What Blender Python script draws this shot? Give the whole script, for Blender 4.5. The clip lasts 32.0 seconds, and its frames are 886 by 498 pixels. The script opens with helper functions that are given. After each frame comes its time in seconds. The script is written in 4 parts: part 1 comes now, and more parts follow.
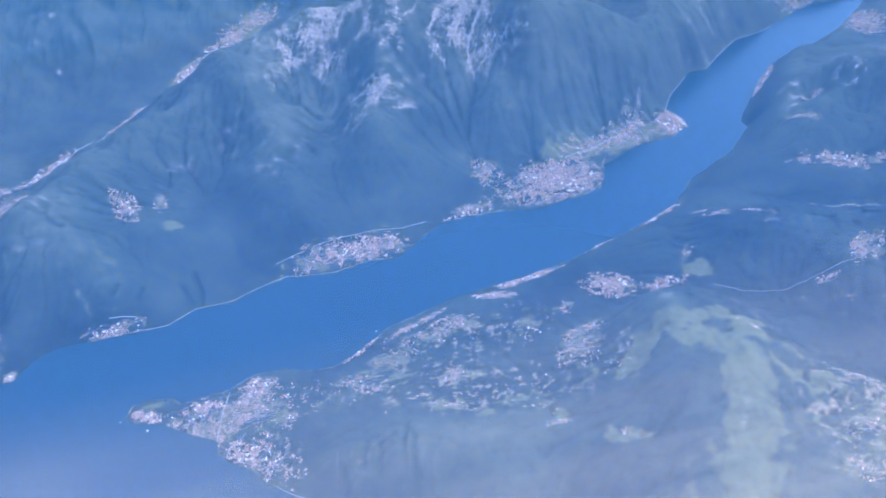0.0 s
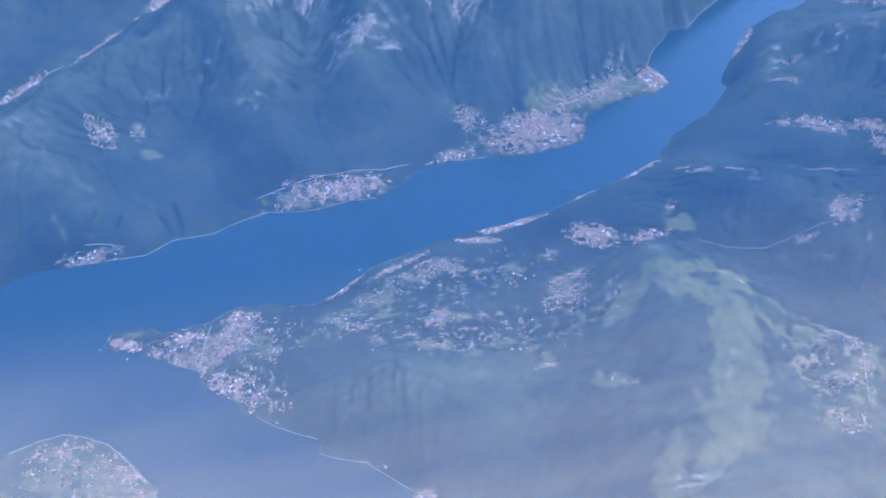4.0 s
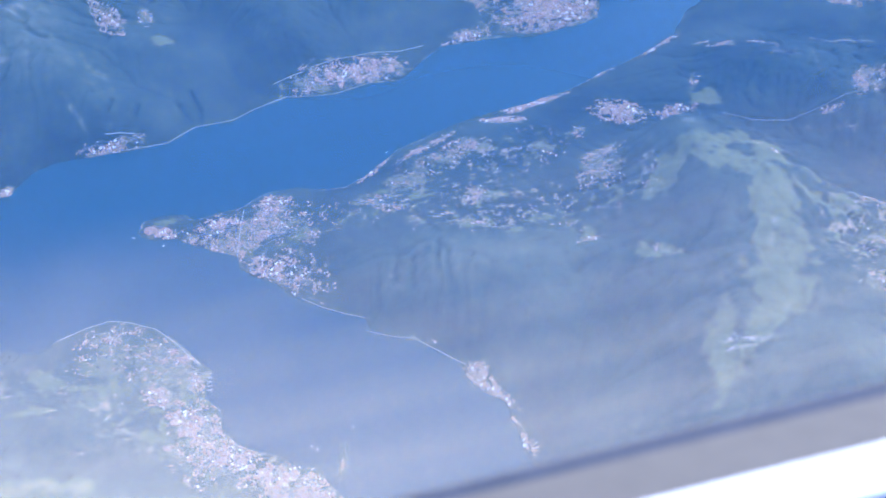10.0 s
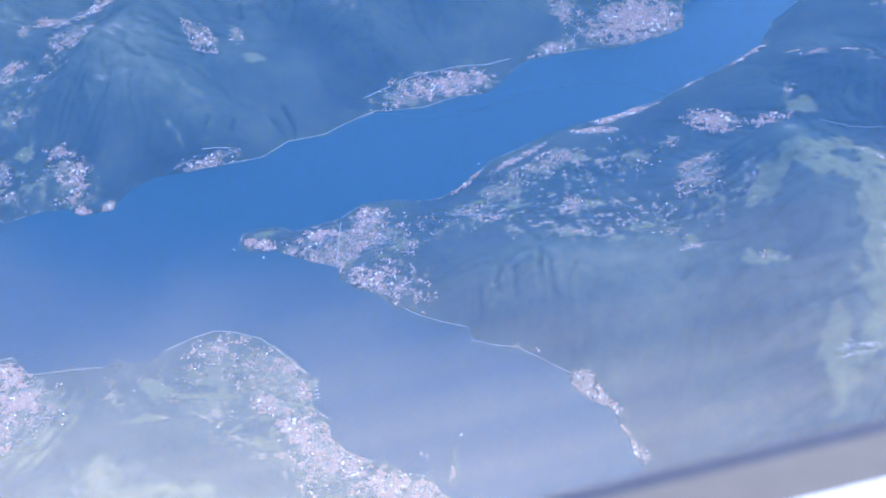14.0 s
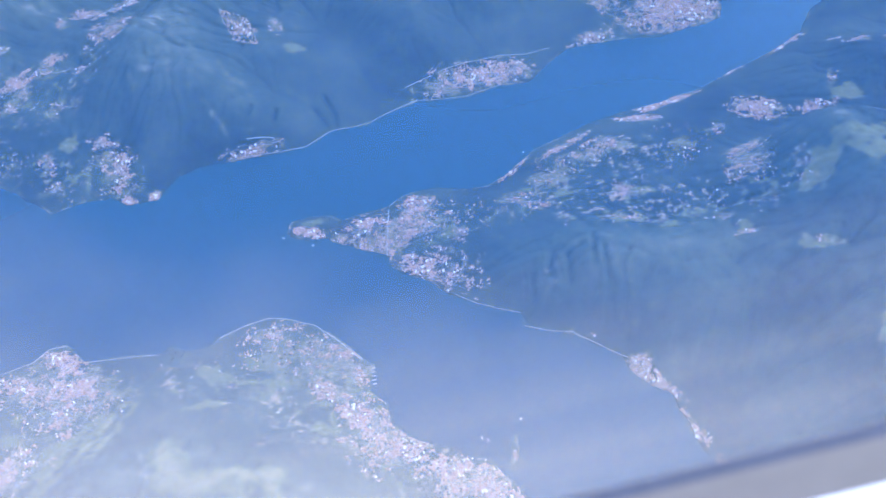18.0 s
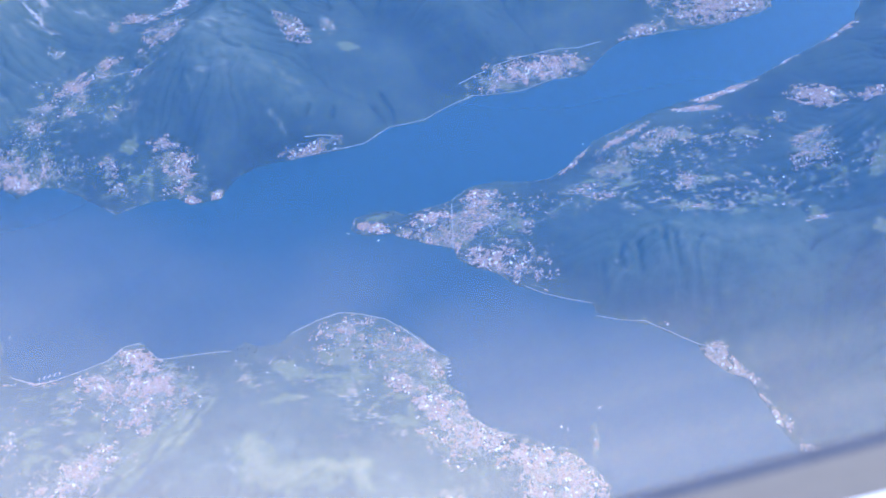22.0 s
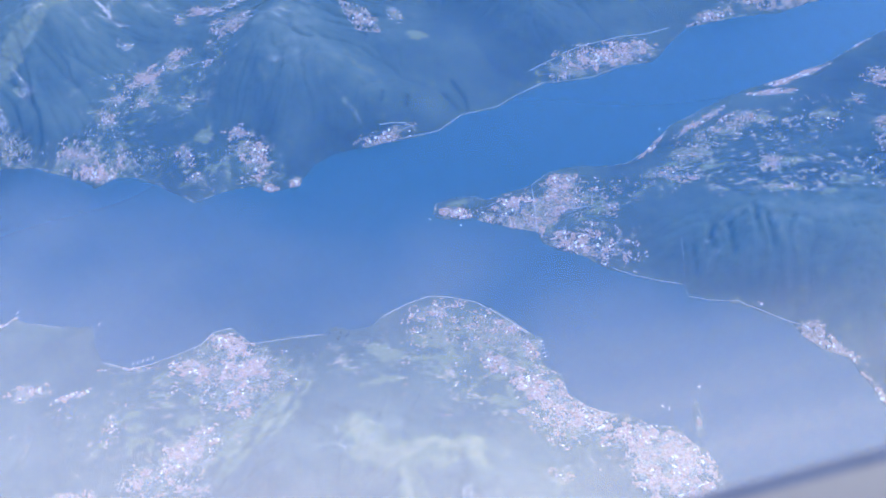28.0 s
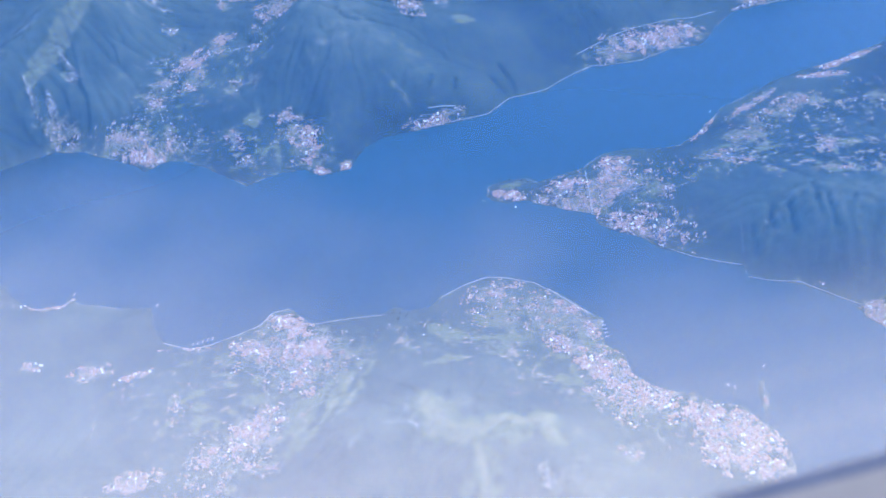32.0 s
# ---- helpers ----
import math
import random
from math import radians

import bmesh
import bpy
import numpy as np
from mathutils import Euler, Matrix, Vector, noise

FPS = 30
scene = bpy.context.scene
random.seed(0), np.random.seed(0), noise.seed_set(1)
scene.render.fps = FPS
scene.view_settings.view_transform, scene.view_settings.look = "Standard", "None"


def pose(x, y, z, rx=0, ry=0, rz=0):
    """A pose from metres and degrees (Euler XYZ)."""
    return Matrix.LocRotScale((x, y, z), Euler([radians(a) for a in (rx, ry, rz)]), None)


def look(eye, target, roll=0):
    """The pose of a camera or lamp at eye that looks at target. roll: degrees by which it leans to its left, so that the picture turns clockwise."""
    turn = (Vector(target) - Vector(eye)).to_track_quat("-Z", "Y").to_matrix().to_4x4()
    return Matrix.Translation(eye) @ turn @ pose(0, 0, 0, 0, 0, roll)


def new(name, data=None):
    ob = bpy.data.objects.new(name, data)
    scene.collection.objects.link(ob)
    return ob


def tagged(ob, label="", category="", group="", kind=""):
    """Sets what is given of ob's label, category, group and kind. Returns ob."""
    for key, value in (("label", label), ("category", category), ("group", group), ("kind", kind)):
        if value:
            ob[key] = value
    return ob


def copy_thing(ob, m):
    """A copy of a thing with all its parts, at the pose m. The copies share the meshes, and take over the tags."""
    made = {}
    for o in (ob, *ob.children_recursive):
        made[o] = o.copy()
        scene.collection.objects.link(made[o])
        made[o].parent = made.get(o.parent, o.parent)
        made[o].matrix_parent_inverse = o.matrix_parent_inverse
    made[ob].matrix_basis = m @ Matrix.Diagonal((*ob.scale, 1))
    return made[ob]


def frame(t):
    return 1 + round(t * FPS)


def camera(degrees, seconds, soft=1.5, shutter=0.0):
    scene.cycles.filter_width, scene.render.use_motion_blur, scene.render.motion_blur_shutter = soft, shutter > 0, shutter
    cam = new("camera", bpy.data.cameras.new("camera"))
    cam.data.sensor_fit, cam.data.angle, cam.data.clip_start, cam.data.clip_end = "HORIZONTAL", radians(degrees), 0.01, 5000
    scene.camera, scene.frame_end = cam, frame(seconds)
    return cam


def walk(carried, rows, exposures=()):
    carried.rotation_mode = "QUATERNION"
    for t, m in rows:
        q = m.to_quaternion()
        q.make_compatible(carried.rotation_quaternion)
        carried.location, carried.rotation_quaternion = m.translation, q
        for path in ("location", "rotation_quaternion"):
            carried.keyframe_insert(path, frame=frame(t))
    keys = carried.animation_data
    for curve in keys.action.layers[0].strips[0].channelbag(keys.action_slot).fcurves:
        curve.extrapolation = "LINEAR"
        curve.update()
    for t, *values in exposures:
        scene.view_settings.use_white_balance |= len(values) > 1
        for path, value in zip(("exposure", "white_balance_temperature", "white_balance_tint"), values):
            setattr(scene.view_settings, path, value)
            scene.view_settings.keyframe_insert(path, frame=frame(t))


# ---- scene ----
# The valley is built at one tenth of its true size; the aircraft flies straight and sinks gently.
cam = camera(47.40, 32.0, soft=1.75)
cam.data.dof.use_dof, cam.data.dof.focus_distance, cam.data.dof.aperture_fstop = True, 1300.0, 2.0
START = Vector((0.0, 0.0, 911.76))
PACE = Vector((-16.5531, -1.1999, -1.0360))
TURNS = [
    (0, 55.011, 6.255, -4.361),
    (0.5, 56.015, 6.711, -3.096),
    (1, 54.197, 6.776, -2.365),
    (1.5, 53.940, 6.899, -2.290),
    (2, 52.229, 6.204, -1.949),
    (2.5, 51.071, 4.742, -2.416),
    (3, 51.576, 3.823, -3.367),
    (3.5, 52.754, 3.090, -4.718),
    (5.5, 49.265, 0.008, -6.553),
    (6, 53.524, 2.198, -9.014),
    (6.3, 52.242, 2.993, -7.140),
    (6.4, 51.418, 3.244, -7.992),
    (6.5, 50.374, 2.794, -7.259),
    (6.7, 48.070, 1.933, -7.189),
    (7, 46.511, 1.298, -7.492),
    (7.5, 46.357, 1.435, -7.578),
    (7.6, 47.116, 2.797, -7.559),
    (8, 48.691, 3.367, -6.827),
    (8.5, 48.064, 3.088, -6.772),
    (9, 46.659, 2.006, -7.321),
    (9.5, 46.312, 1.251, -8.111),
    (10, 46.120, 1.646, -8.145),
    (10.5, 45.912, 1.824, -7.999),
    (11, 45.907, 2.021, -7.713),
    (11.5, 45.934, 2.108, -7.657),
    (12, 45.798, 2.206, -7.352),
    (12.5, 46.835, 3.078, -6.993),
    (12.6, 47.263, 5.262, -8.406),
    (13, 48.576, 4.431, -6.585),
    (13.5, 47.691, 3.971, -6.355),
    (14, 47.385, 3.748, -6.391),
    (14.5, 47.275, 3.659, -6.365),
    (16.5, 46.878, 3.720, -6.591),
    (17, 47.072, 3.850, -6.580),
    (17.5, 47.302, 3.878, -6.571),
    (18, 47.283, 3.942, -6.555),
    (18.5, 47.311, 3.990, -6.574),
    (19, 47.362, 4.024, -6.499),
    (19.5, 47.388, 4.506, -6.529),
    (20, 47.490, 4.870, -6.672),
    (20.5, 47.571, 5.031, -6.707),
    (21, 47.618, 5.120, -6.667),
    (21.5, 47.527, 5.229, -6.590),
    (22, 47.553, 5.326, -6.557),
    (22.5, 47.673, 5.413, -6.511),
    (23, 47.838, 5.449, -6.528),
    (23.5, 47.955, 5.575, -6.500),
    (24, 48.058, 5.686, -6.433),
    (24.5, 48.088, 5.740, -6.442),
    (25, 48.121, 5.805, -6.454),
    (25.5, 48.137, 5.763, -6.514),
    (27.5, 47.700, 6.012, -6.418),
    (28, 47.711, 6.071, -6.426),
    (28.5, 47.809, 6.151, -6.483),
    (29, 47.666, 6.176, -6.380),
    (29.5, 47.650, 6.178, -6.406),
    (30, 47.695, 6.217, -6.414),
    (30.5, 47.664, 6.162, -6.387),
    (31, 47.495, 6.283, -6.296),
    (31.5, 47.417, 6.281, -6.198),
    (32, 47.403, 6.324, -6.187),
]
EXPOSURES = [(0.0, 1.95, 5150, 22), (1.5, 1.82, 5150, 22), (2.6, 1.68, 5150, 22), (5.2, 1.8, 5150, 22), (6.0, 1.95, 5150, 22), (32.0, 1.95, 5150, 22)]
walk(cam, [(t, pose(*(START + PACE * t), rx, ry, rz)) for t, rx, ry, rz in TURNS], EXPOSURES)

# ---- daylight ----
SUN_AZIMUTH, SUN_HEIGHT = radians(76), radians(54)
world = bpy.data.worlds.new("sky")
scene.world = world
world.use_nodes = True
wt = world.node_tree
sky = wt.nodes.new("ShaderNodeTexSky")
sky.sky_type, sky.sun_disc = "NISHITA", False
sky.sun_elevation, sky.sun_rotation = SUN_HEIGHT, SUN_AZIMUTH
sky.altitude, sky.air_density, sky.dust_density, sky.ozone_density = 900, 1.8, 0.6, 4.0
wt.nodes["Background"].inputs["Strength"].default_value = 0.15
wt.links.new(sky.outputs[0], wt.nodes["Background"].inputs["Color"])
sun = new("sun", bpy.data.lights.new("sun", "SUN"))
sun.data.energy, sun.data.angle, sun.data.color = 1.82, radians(0.6), (1.0, 0.96, 0.9)
sun.matrix_world = look((600 * math.sin(SUN_AZIMUTH), 600 * math.cos(SUN_AZIMUTH), 600 * math.tan(SUN_HEIGHT)), (0, 0, 0))

# ---- the plan, in metres ----
CELL = 3.2
SHORE_FAR_UPPER = [
    (950, 2057), (878, 2063), (814, 2026), (754, 1976), (662, 1934), (617, 1885), (568, 1817), (526, 1809),
    (481, 1745), (448, 1670), (465, 1647), (470, 1594), (434, 1567), (369, 1553), (298, 1503), (279, 1432),
    (252, 1419), (162, 1393), (116, 1400), (78, 1398), (11, 1391), (-13, 1375), (-43, 1339), (-69, 1308),
]
SHORE_FAR_LOWER = [
    (-118, 1307), (-174, 1287), (-231, 1289), (-249, 1293), (-299, 1268), (-330, 1246), (-386, 1240), (-424, 1208),
    (-470, 1202), (-528, 1196), (-586, 1192), (-613, 1174), (-626, 1150), (-635, 1126), (-649, 1126), (-678, 1121),
    (-702, 1143), (-735, 1144), (-764, 1135), (-788, 1124), (-818, 1151), (-845, 1180), (-881, 1208), (-912, 1216),
    (-944, 1198), (-964, 1219), (-1007, 1250), (-1045, 1273), (-1092, 1285), (-1125, 1276), (-1174, 1259),
]
SHORE_CAPE_NORTH = [
    (983, 2045), (888, 1933), (770, 1840), (725, 1827), (684, 1791), (616, 1687), (585, 1630), (568, 1597),
    (568, 1566), (511, 1486), (436, 1432), (413, 1401), (388, 1359), (321, 1310), (280, 1289), (240, 1269),
    (172, 1230), (127, 1218), (82, 1204), (39, 1196), (2, 1182), (-53, 1156), (-96, 1134), (-118, 1109),
]
SHORE_CAPE_TIP = [
    (-146, 1082), (-171, 1067), (-203, 1066), (-242, 1074), (-274, 1074), (-298, 1061), (-315, 1048), (-354, 1041),
    (-376, 1032), (-393, 1045), (-424, 1049), (-447, 1039), (-455, 1022), (-445, 1006), (-426, 996), (-400, 1000),
    (-377, 982), (-351, 967), (-321, 956), (-319, 927),
]
SHORE_CAPE_ARM = [
    (-298, 910), (-270, 889), (-250, 867), (-230, 851), (-197, 831), (-168, 815), (-165, 798), (-142, 783),
    (-110, 768), (-82, 742), (-64, 734), (-62, 709), (-49, 687), (-27, 667), (-20, 633), (-16, 599),
    (-6, 561), (2, 535),
]
SHORE_SOUTH_BAY = [
    (-1116, 994), (-1085, 955), (-1059, 934), (-1021, 932), (-1007, 945), (-1003, 930), (-952, 914), (-904, 902),
    (-894, 871), (-879, 838), (-843, 819), (-822, 822), (-788, 832), (-760, 842), (-746, 860), (-725, 864),
    (-711, 848), (-697, 831), (-662, 830), (-609, 828), (-595, 838),
]
SHORE_SOUTH_POINT = [
    (-578, 828), (-551, 826), (-536, 842), (-504, 857), (-476, 865), (-455, 860), (-417, 842), (-390, 812),
    (-364, 777), (-350, 764), (-355, 736), (-359, 724), (-338, 707), (-336, 678), (-320, 656), (-297, 643),
    (-277, 633), (-264, 619), (-246, 616), (-231, 613), (-224, 590), (-212, 575), (-205, 555), (-204, 535),
    (-214, 510),
]
TOWNS_FAR = [
    (444, 1606, 38, 25, 34, 2, 8),
    (354, 1578, 69, 25, 23, 4, 4),
    (274, 1560, 58, 27, 30, 6, 3),
    (206, 1459, 78, 49, 10, 3, 9),
    (91, 1509, 40, 23, -74, 6, 4),
    (51, 1407, 37, 15, 16, 3, 6),
    (829, 2066, 62, 38, 22, 3, 5),
    (925, 1910, 80, 41, -88, 4, 5),
    (375, 1924, 54, 28, -53, 70, 2),
    (-120, 1338, 52, 32, 4, 4, 7),
    (-202, 1318, 45, 25, 15, 4, 4),
    (-520, 1474, 45, 20, -65, 58, 6),
    (-464, 1485, 28, 12, -79, 60, 4),
    (-503, 1210, 45, 10, 8, 2, 6),
]
TOWNS_WEST_A = [
    (-677, 1126, 18, 8, -34, 2, 8),
    (-696, 1194, 37, 21, -88, 8, 6),
    (-724, 1250, 23, 16, -36, 15, 5),
    (-803, 1222, 26, 13, -65, 8, 4),
    (-642, 1128, 10, 7, 82, 2, 9),
    (-789, 1171, 14, 10, -60, 4, 4),
    (-944, 1226, 35, 14, -27, 2, 9),
    (-964, 1264, 55, 26, -39, 8, 5),
]
TOWNS_WEST_B = [
    (-1083, 1305, 35, 32, -21, 8, 3),
    (-908, 1261, 24, 17, 82, 15, 3),
    (-881, 1418, 37, 18, 48, 45, 5),
    (-835, 1440, 31, 21, -44, 50, 3),
    (-738, 1513, 47, 26, 54, 50, 5),
    (-926, 1333, 40, 18, 45, 35, 2),
    (-875, 1361, 22, 12, -26, 35, 2),
    (-802, 1343, 25, 17, -67, 35, 2),
]
TOWNS_HEAD_A = [
    (-418, 1009, 15, 9, -3, 3, 8),
    (-342, 1009, 27, 21, 1, 5, 6),
    (-276, 1034, 26, 22, 46, 5, 8),
    (-269, 983, 27, 17, 4, 8, 5),
    (-282, 919, 37, 14, -39, 4, 6),
    (-245, 900, 19, 14, 85, 8, 6),
    (-225, 948, 18, 9, -74, 25, 3),
    (-127, 1104, 39, 9, 48, 3, 8),
]
TOWNS_HEAD_B = [
    (62, 1164, 30, 12, -22, 12, 7),
    (122, 1203, 52, 6, 20, 6, 7),
    (-33, 1079, 69, 23, 21, 25, 3),
    (-87, 1040, 38, 24, 30, 25, 3),
    (-139, 996, 28, 17, -34, 30, 4),
    (-8, 968, 22, 20, -13, 50, 4),
    (102, 1049, 25, 23, 65, 40, 2),
    (151, 957, 27, 24, -52, 60, 4),
]
TOWNS_EAST_A = [
    (224, 1123, 40, 24, -39, 35, 7),
    (294, 1088, 28, 15, 2, 60, 7),
    (343, 1153, 26, 9, 68, 55, 3),
    (179, 779, 24, 8, -18, 95, 3),
    (-22, 904, 21, 10, -11, 55, 2),
    (79, 883, 27, 14, -10, 65, 2),
    (346, 1327, 39, 8, 38, 4, 6),
    (638, 1350, 67, 22, -21, 45, 6),
]
TOWNS_EAST_B = [
    (722, 1263, 36, 20, -62, 50, 5),
    (563, 1068, 35, 17, 29, 75, 5),
    (624, 1000, 27, 17, 50, 75, 7),
    (453, 756, 42, 13, 62, 110, 3),
    (444, 807, 26, 8, -36, 110, 3),
    (426, 742, 28, 8, -10, 110, 3),
    (394, 670, 27, 17, 0, 110, 4),
    (650, 1732, 58, 11, 57, 2, 7),
]
TOWNS_ARM = [
    (-49, 698, 20, 13, -68, 4, 9),
    (-26, 666, 14, 7, -55, 4, 8),
    (-18, 619, 28, 4, -80, 4, 6),
    (1, 557, 12, 10, -71, 4, 8),
    (-109, 769, 26, 3, -25, 3, 2),
]
TOWNS_SOUTH_A = [
    (-724, 835, 28, 17, -36, 5, 9),
    (-700, 780, 27, 22, -52, 6, 8),
    (-771, 796, 25, 18, -32, 5, 6),
    (-709, 740, 19, 12, -83, 8, 6),
    (-842, 819, 35, 5, -6, 3, 5),
    (-759, 668, 46, 20, 43, 12, 7),
    (-807, 639, 30, 14, -1, 12, 5),
]
TOWNS_SOUTH_B = [
    (-745, 616, 25, 14, -16, 12, 4),
    (-883, 618, 26, 12, 12, 15, 7),
    (-957, 790, 22, 13, 3, 15, 7),
    (-902, 776, 23, 5, 24, 15, 7),
    (-1026, 813, 18, 6, -26, 15, 6),
    (-848, 712, 25, 9, -90, 15, 4),
    (-1055, 938, 49, 6, -13, 3, 6),
    (-1020, 940, 15, 8, 16, 4, 8),
]
TOWNS_CAPE = [
    (-473, 833, 35, 17, 11, 6, 5),
    (-390, 791, 32, 16, -57, 5, 4),
    (-368, 750, 19, 14, 77, 4, 5),
    (-403, 727, 24, 14, -44, 6, 7),
    (-370, 684, 35, 17, -65, 5, 8),
    (-328, 639, 36, 14, -38, 5, 6),
    (-276, 605, 20, 17, -57, 6, 8),
    (-243, 570, 34, 26, -63, 5, 8),
    (-240, 527, 25, 15, -6, 5, 8),
    (-280, 546, 22, 17, -61, 8, 6),
    (-367, 554, 25, 14, -9, 10, 3),
    (-429, 762, 26, 12, -13, 10, 2),
]
MEADOWS_NORTH = [
    (372, 1907, 60, 32, -54, 75),
    (-430, 1407, 18, 13, -42, 50),
    (-478, 1760, 20, 13, -68, 60),
    (-590, 1850, 95, 13, 67, 25),
    (-512, 2031, 122, 22, 73, 28),
    (-396, 2252, 161, 36, 66, 30),
    (352, 1568, 91, 29, 22, 4),
    (247, 1551, 80, 31, 27, 6),
    (-773, 1260, 17, 13, -55, 12),
    (-760, 1445, 18, 7, -85, 50),
    (-1073, 1401, 12, 7, -58, 45),
]
MEADOWS_HEAD_A = [
    (-414, 1031, 22, 8, -13, 6),
    (-309, 968, 22, 18, -39, 8),
    (-233, 960, 16, 9, -14, 12),
    (19, 960, 16, 12, -11, 52),
    (24, 1086, 18, 7, 5, 35),
    (343, 1099, 20, 15, -86, 60),
    (205, 888, 37, 10, 54, 88),
]
MEADOWS_HEAD_B = [
    (232, 897, 41, 7, 45, 90),
    (178, 778, 26, 11, -18, 97),
    (73, 886, 23, 10, -11, 68),
    (-78, 995, 20, 6, -12, 35),
    (-23, 899, 21, 10, -11, 55),
    (26, 868, 16, 9, -10, 60),
    (111, 850, 13, 9, -7, 70),
    (-33, 1081, 14, 8, 23, 28),
]
MEADOWS_EAST = [
    (271, 909, 26, 21, -82, 130),
    (288, 867, 38, 16, -70, 130),
    (306, 802, 47, 17, 68, 130),
    (284, 724, 59, 22, 67, 120),
    (253, 665, 39, 21, 65, 110),
    (342, 885, 29, 13, -48, 122),
    (453, 756, 56, 14, 62, 110),
    (440, 812, 37, 7, -42, 110),
    (424, 738, 31, 9, -10, 110),
    (187, 620, 52, 11, 70, 100),
    (285, 675, 32, 15, -73, 110),
]
MEADOWS_SOUTH = [
    (-556, 605, 27, 15, -82, 85),
    (-516, 557, 33, 10, -24, 95),
    (-458, 562, 24, 15, -42, 90),
    (-526, 526, 24, 11, 68, 95),
    (-472, 785, 40, 12, -13, 12),
    (-699, 681, 51, 14, 64, 15),
    (-663, 706, 29, 9, 64, 15),
    (-539, 714, 29, 7, 8, 25),
    (-787, 742, 10, 8, -39, 12),
    (-785, 688, 10, 7, -35, 12),
]
TOWNS_VALLEY = [
    (-617, 1810, 38, 9, 69, 25, 5),
    (-584, 1881, 45, 10, 68, 25, 5),
    (-544, 1957, 50, 11, 71, 25, 6),
    (-503, 2049, 63, 18, 77, 25, 7),
    (-464, 2141, 62, 22, 78, 25, 5),
    (-422, 2233, 69, 28, 78, 25, 6),
    (-362, 2322, 69, 34, 56, 25, 5),
    (-801, 1633, 34, 18, -26, 28, 6),
    (-714, 1693, 61, 18, 54, 28, 7),
    (-762, 1539, 21, 12, -64, 36, 4),
    (-839, 1596, 29, 10, -79, 60, 4),
    (-918, 1504, 13, 10, 36, 55, 4),
    (-857, 1426, 42, 11, 54, 45, 5),
    (-831, 1471, 22, 17, 35, 45, 5),
]
TOWNS_SMALL = [
    (-926, 1369, 26, 13, 0, 40, 4),
    (-878, 1356, 26, 13, 0, 30, 3),
    (-940, 1339, 29, 12, -19, 20, 3),
    (-773, 1414, 16, 11, 80, 60, 4),
    (-49, 1126, 59, 10, 32, 12, 5),
    (3, 1109, 33, 12, 5, 25, 4),
    (-129, 986, 29, 9, -13, 30, 5),
    (-105, 978, 10, 7, -13, 32, 5),
    (-221, 960, 19, 9, -59, 25, 4),
    (155, 1085, 21, 10, 52, 45, 4),
    (170, 1003, 31, 14, 7, 58, 5),
    (55, 912, 21, 4, 38, 65, 3),
    (-12, 900, 14, 9, -32, 55, 3),
    (109, 833, 19, 9, -10, 75, 4),
]
TOWNS_RIM = [
    (240, 1268, 32, 5, 28, 10, 6),
    (353, 1331, 41, 9, 34, 4, 7),
    (112, 1206, 44, 7, 17, 6, 7),
    (411, 1220, 22, 9, -13, 70, 4),
    (456, 1202, 14, 6, -13, 75, 4),
    (497, 1034, 20, 5, 5, 80, 5),
    (552, 1077, 26, 11, 48, 80, 5),
    (453, 811, 18, 8, -56, 110, 5),
    (416, 738, 20, 10, -7, 110, 5),
    (347, 893, 26, 7, -45, 118, 2),
    (396, 1263, 16, 6, 7, 30, 3),
    (627, 1472, 28, 10, -40, 60, 3),
]
PASTURES_A = [
    (205, 891, 36, 7, 58, 88),
    (229, 903, 41, 4, 50, 92),
    (258, 923, 18, 15, 59, 125),
    (290, 922, 25, 16, -7, 130),
    (261, 878, 33, 8, -65, 130),
    (297, 813, 36, 13, 79, 130),
    (286, 757, 44, 15, 68, 122),
    (294, 710, 50, 23, 56, 115),
    (368, 816, 33, 11, -61, 115),
    (407, 802, 32, 10, -53, 112),
    (333, 914, 34, 14, -47, 125),
    (-570, 630, 15, 8, 87, 75),
    (-490, 552, 32, 9, -5, 95),
    (-443, 554, 12, 9, -76, 85),
]
PASTURES_B = [
    (-689, 703, 28, 7, 59, 15),
    (-714, 676, 33, 7, 59, 15),
    (-679, 667, 33, 6, 57, 18),
    (-701, 632, 32, 6, 57, 20),
    (-457, 796, 27, 7, -13, 10),
    (-487, 777, 27, 5, -12, 12),
    (-491, 745, 52, 4, -5, 18),
    (-541, 772, 38, 9, -49, 15),
]
ARM_ROAD = [(-243, 862), (-220, 844), (-194, 829), (-168, 817)]
ARM_ROAD_SOUTH = [(-167, 795), (-142, 783), (-113, 774), (-81, 744), (-59, 724)]
CABLE_CUT = [(-167, 800), (-162, 832), (-157, 870)]
HIGH_ROAD_A = [(-266, 1322), (-245, 1332), (-220, 1342)]
HIGH_ROAD_B = [(-207, 1352), (-165, 1369), (-108, 1381), (-62, 1379), (-23, 1392)]
HIGH_ROAD_C = [(-511, 1225), (-490, 1225), (-470, 1225)]
TOWN_AVENUE = [(-313, 1039), (-317, 996), (-322, 950)]
SHORE_ROAD_A = [(448, 1671), (472, 1727), (519, 1794)]
SHORE_ROAD_B = [(564, 1812), (618, 1883), (664, 1933), (715, 1951), (754, 1975)]
VALLEY_ROAD = [(-791, 1614), (-739, 1660), (-695, 1712), (-638, 1763)]
DELTA_ROAD = [(232, 1524), (276, 1541), (311, 1565), (356, 1586)]
PASTURES_C = [
    (284, 722, 97, 26, 68, 122),
    (311, 803, 57, 22, 67, 128),
    (192, 630, 74, 13, 70, 105),
    (272, 675, 42, 28, 59, 112),
    (274, 916, 28, 22, -1, 128),
]
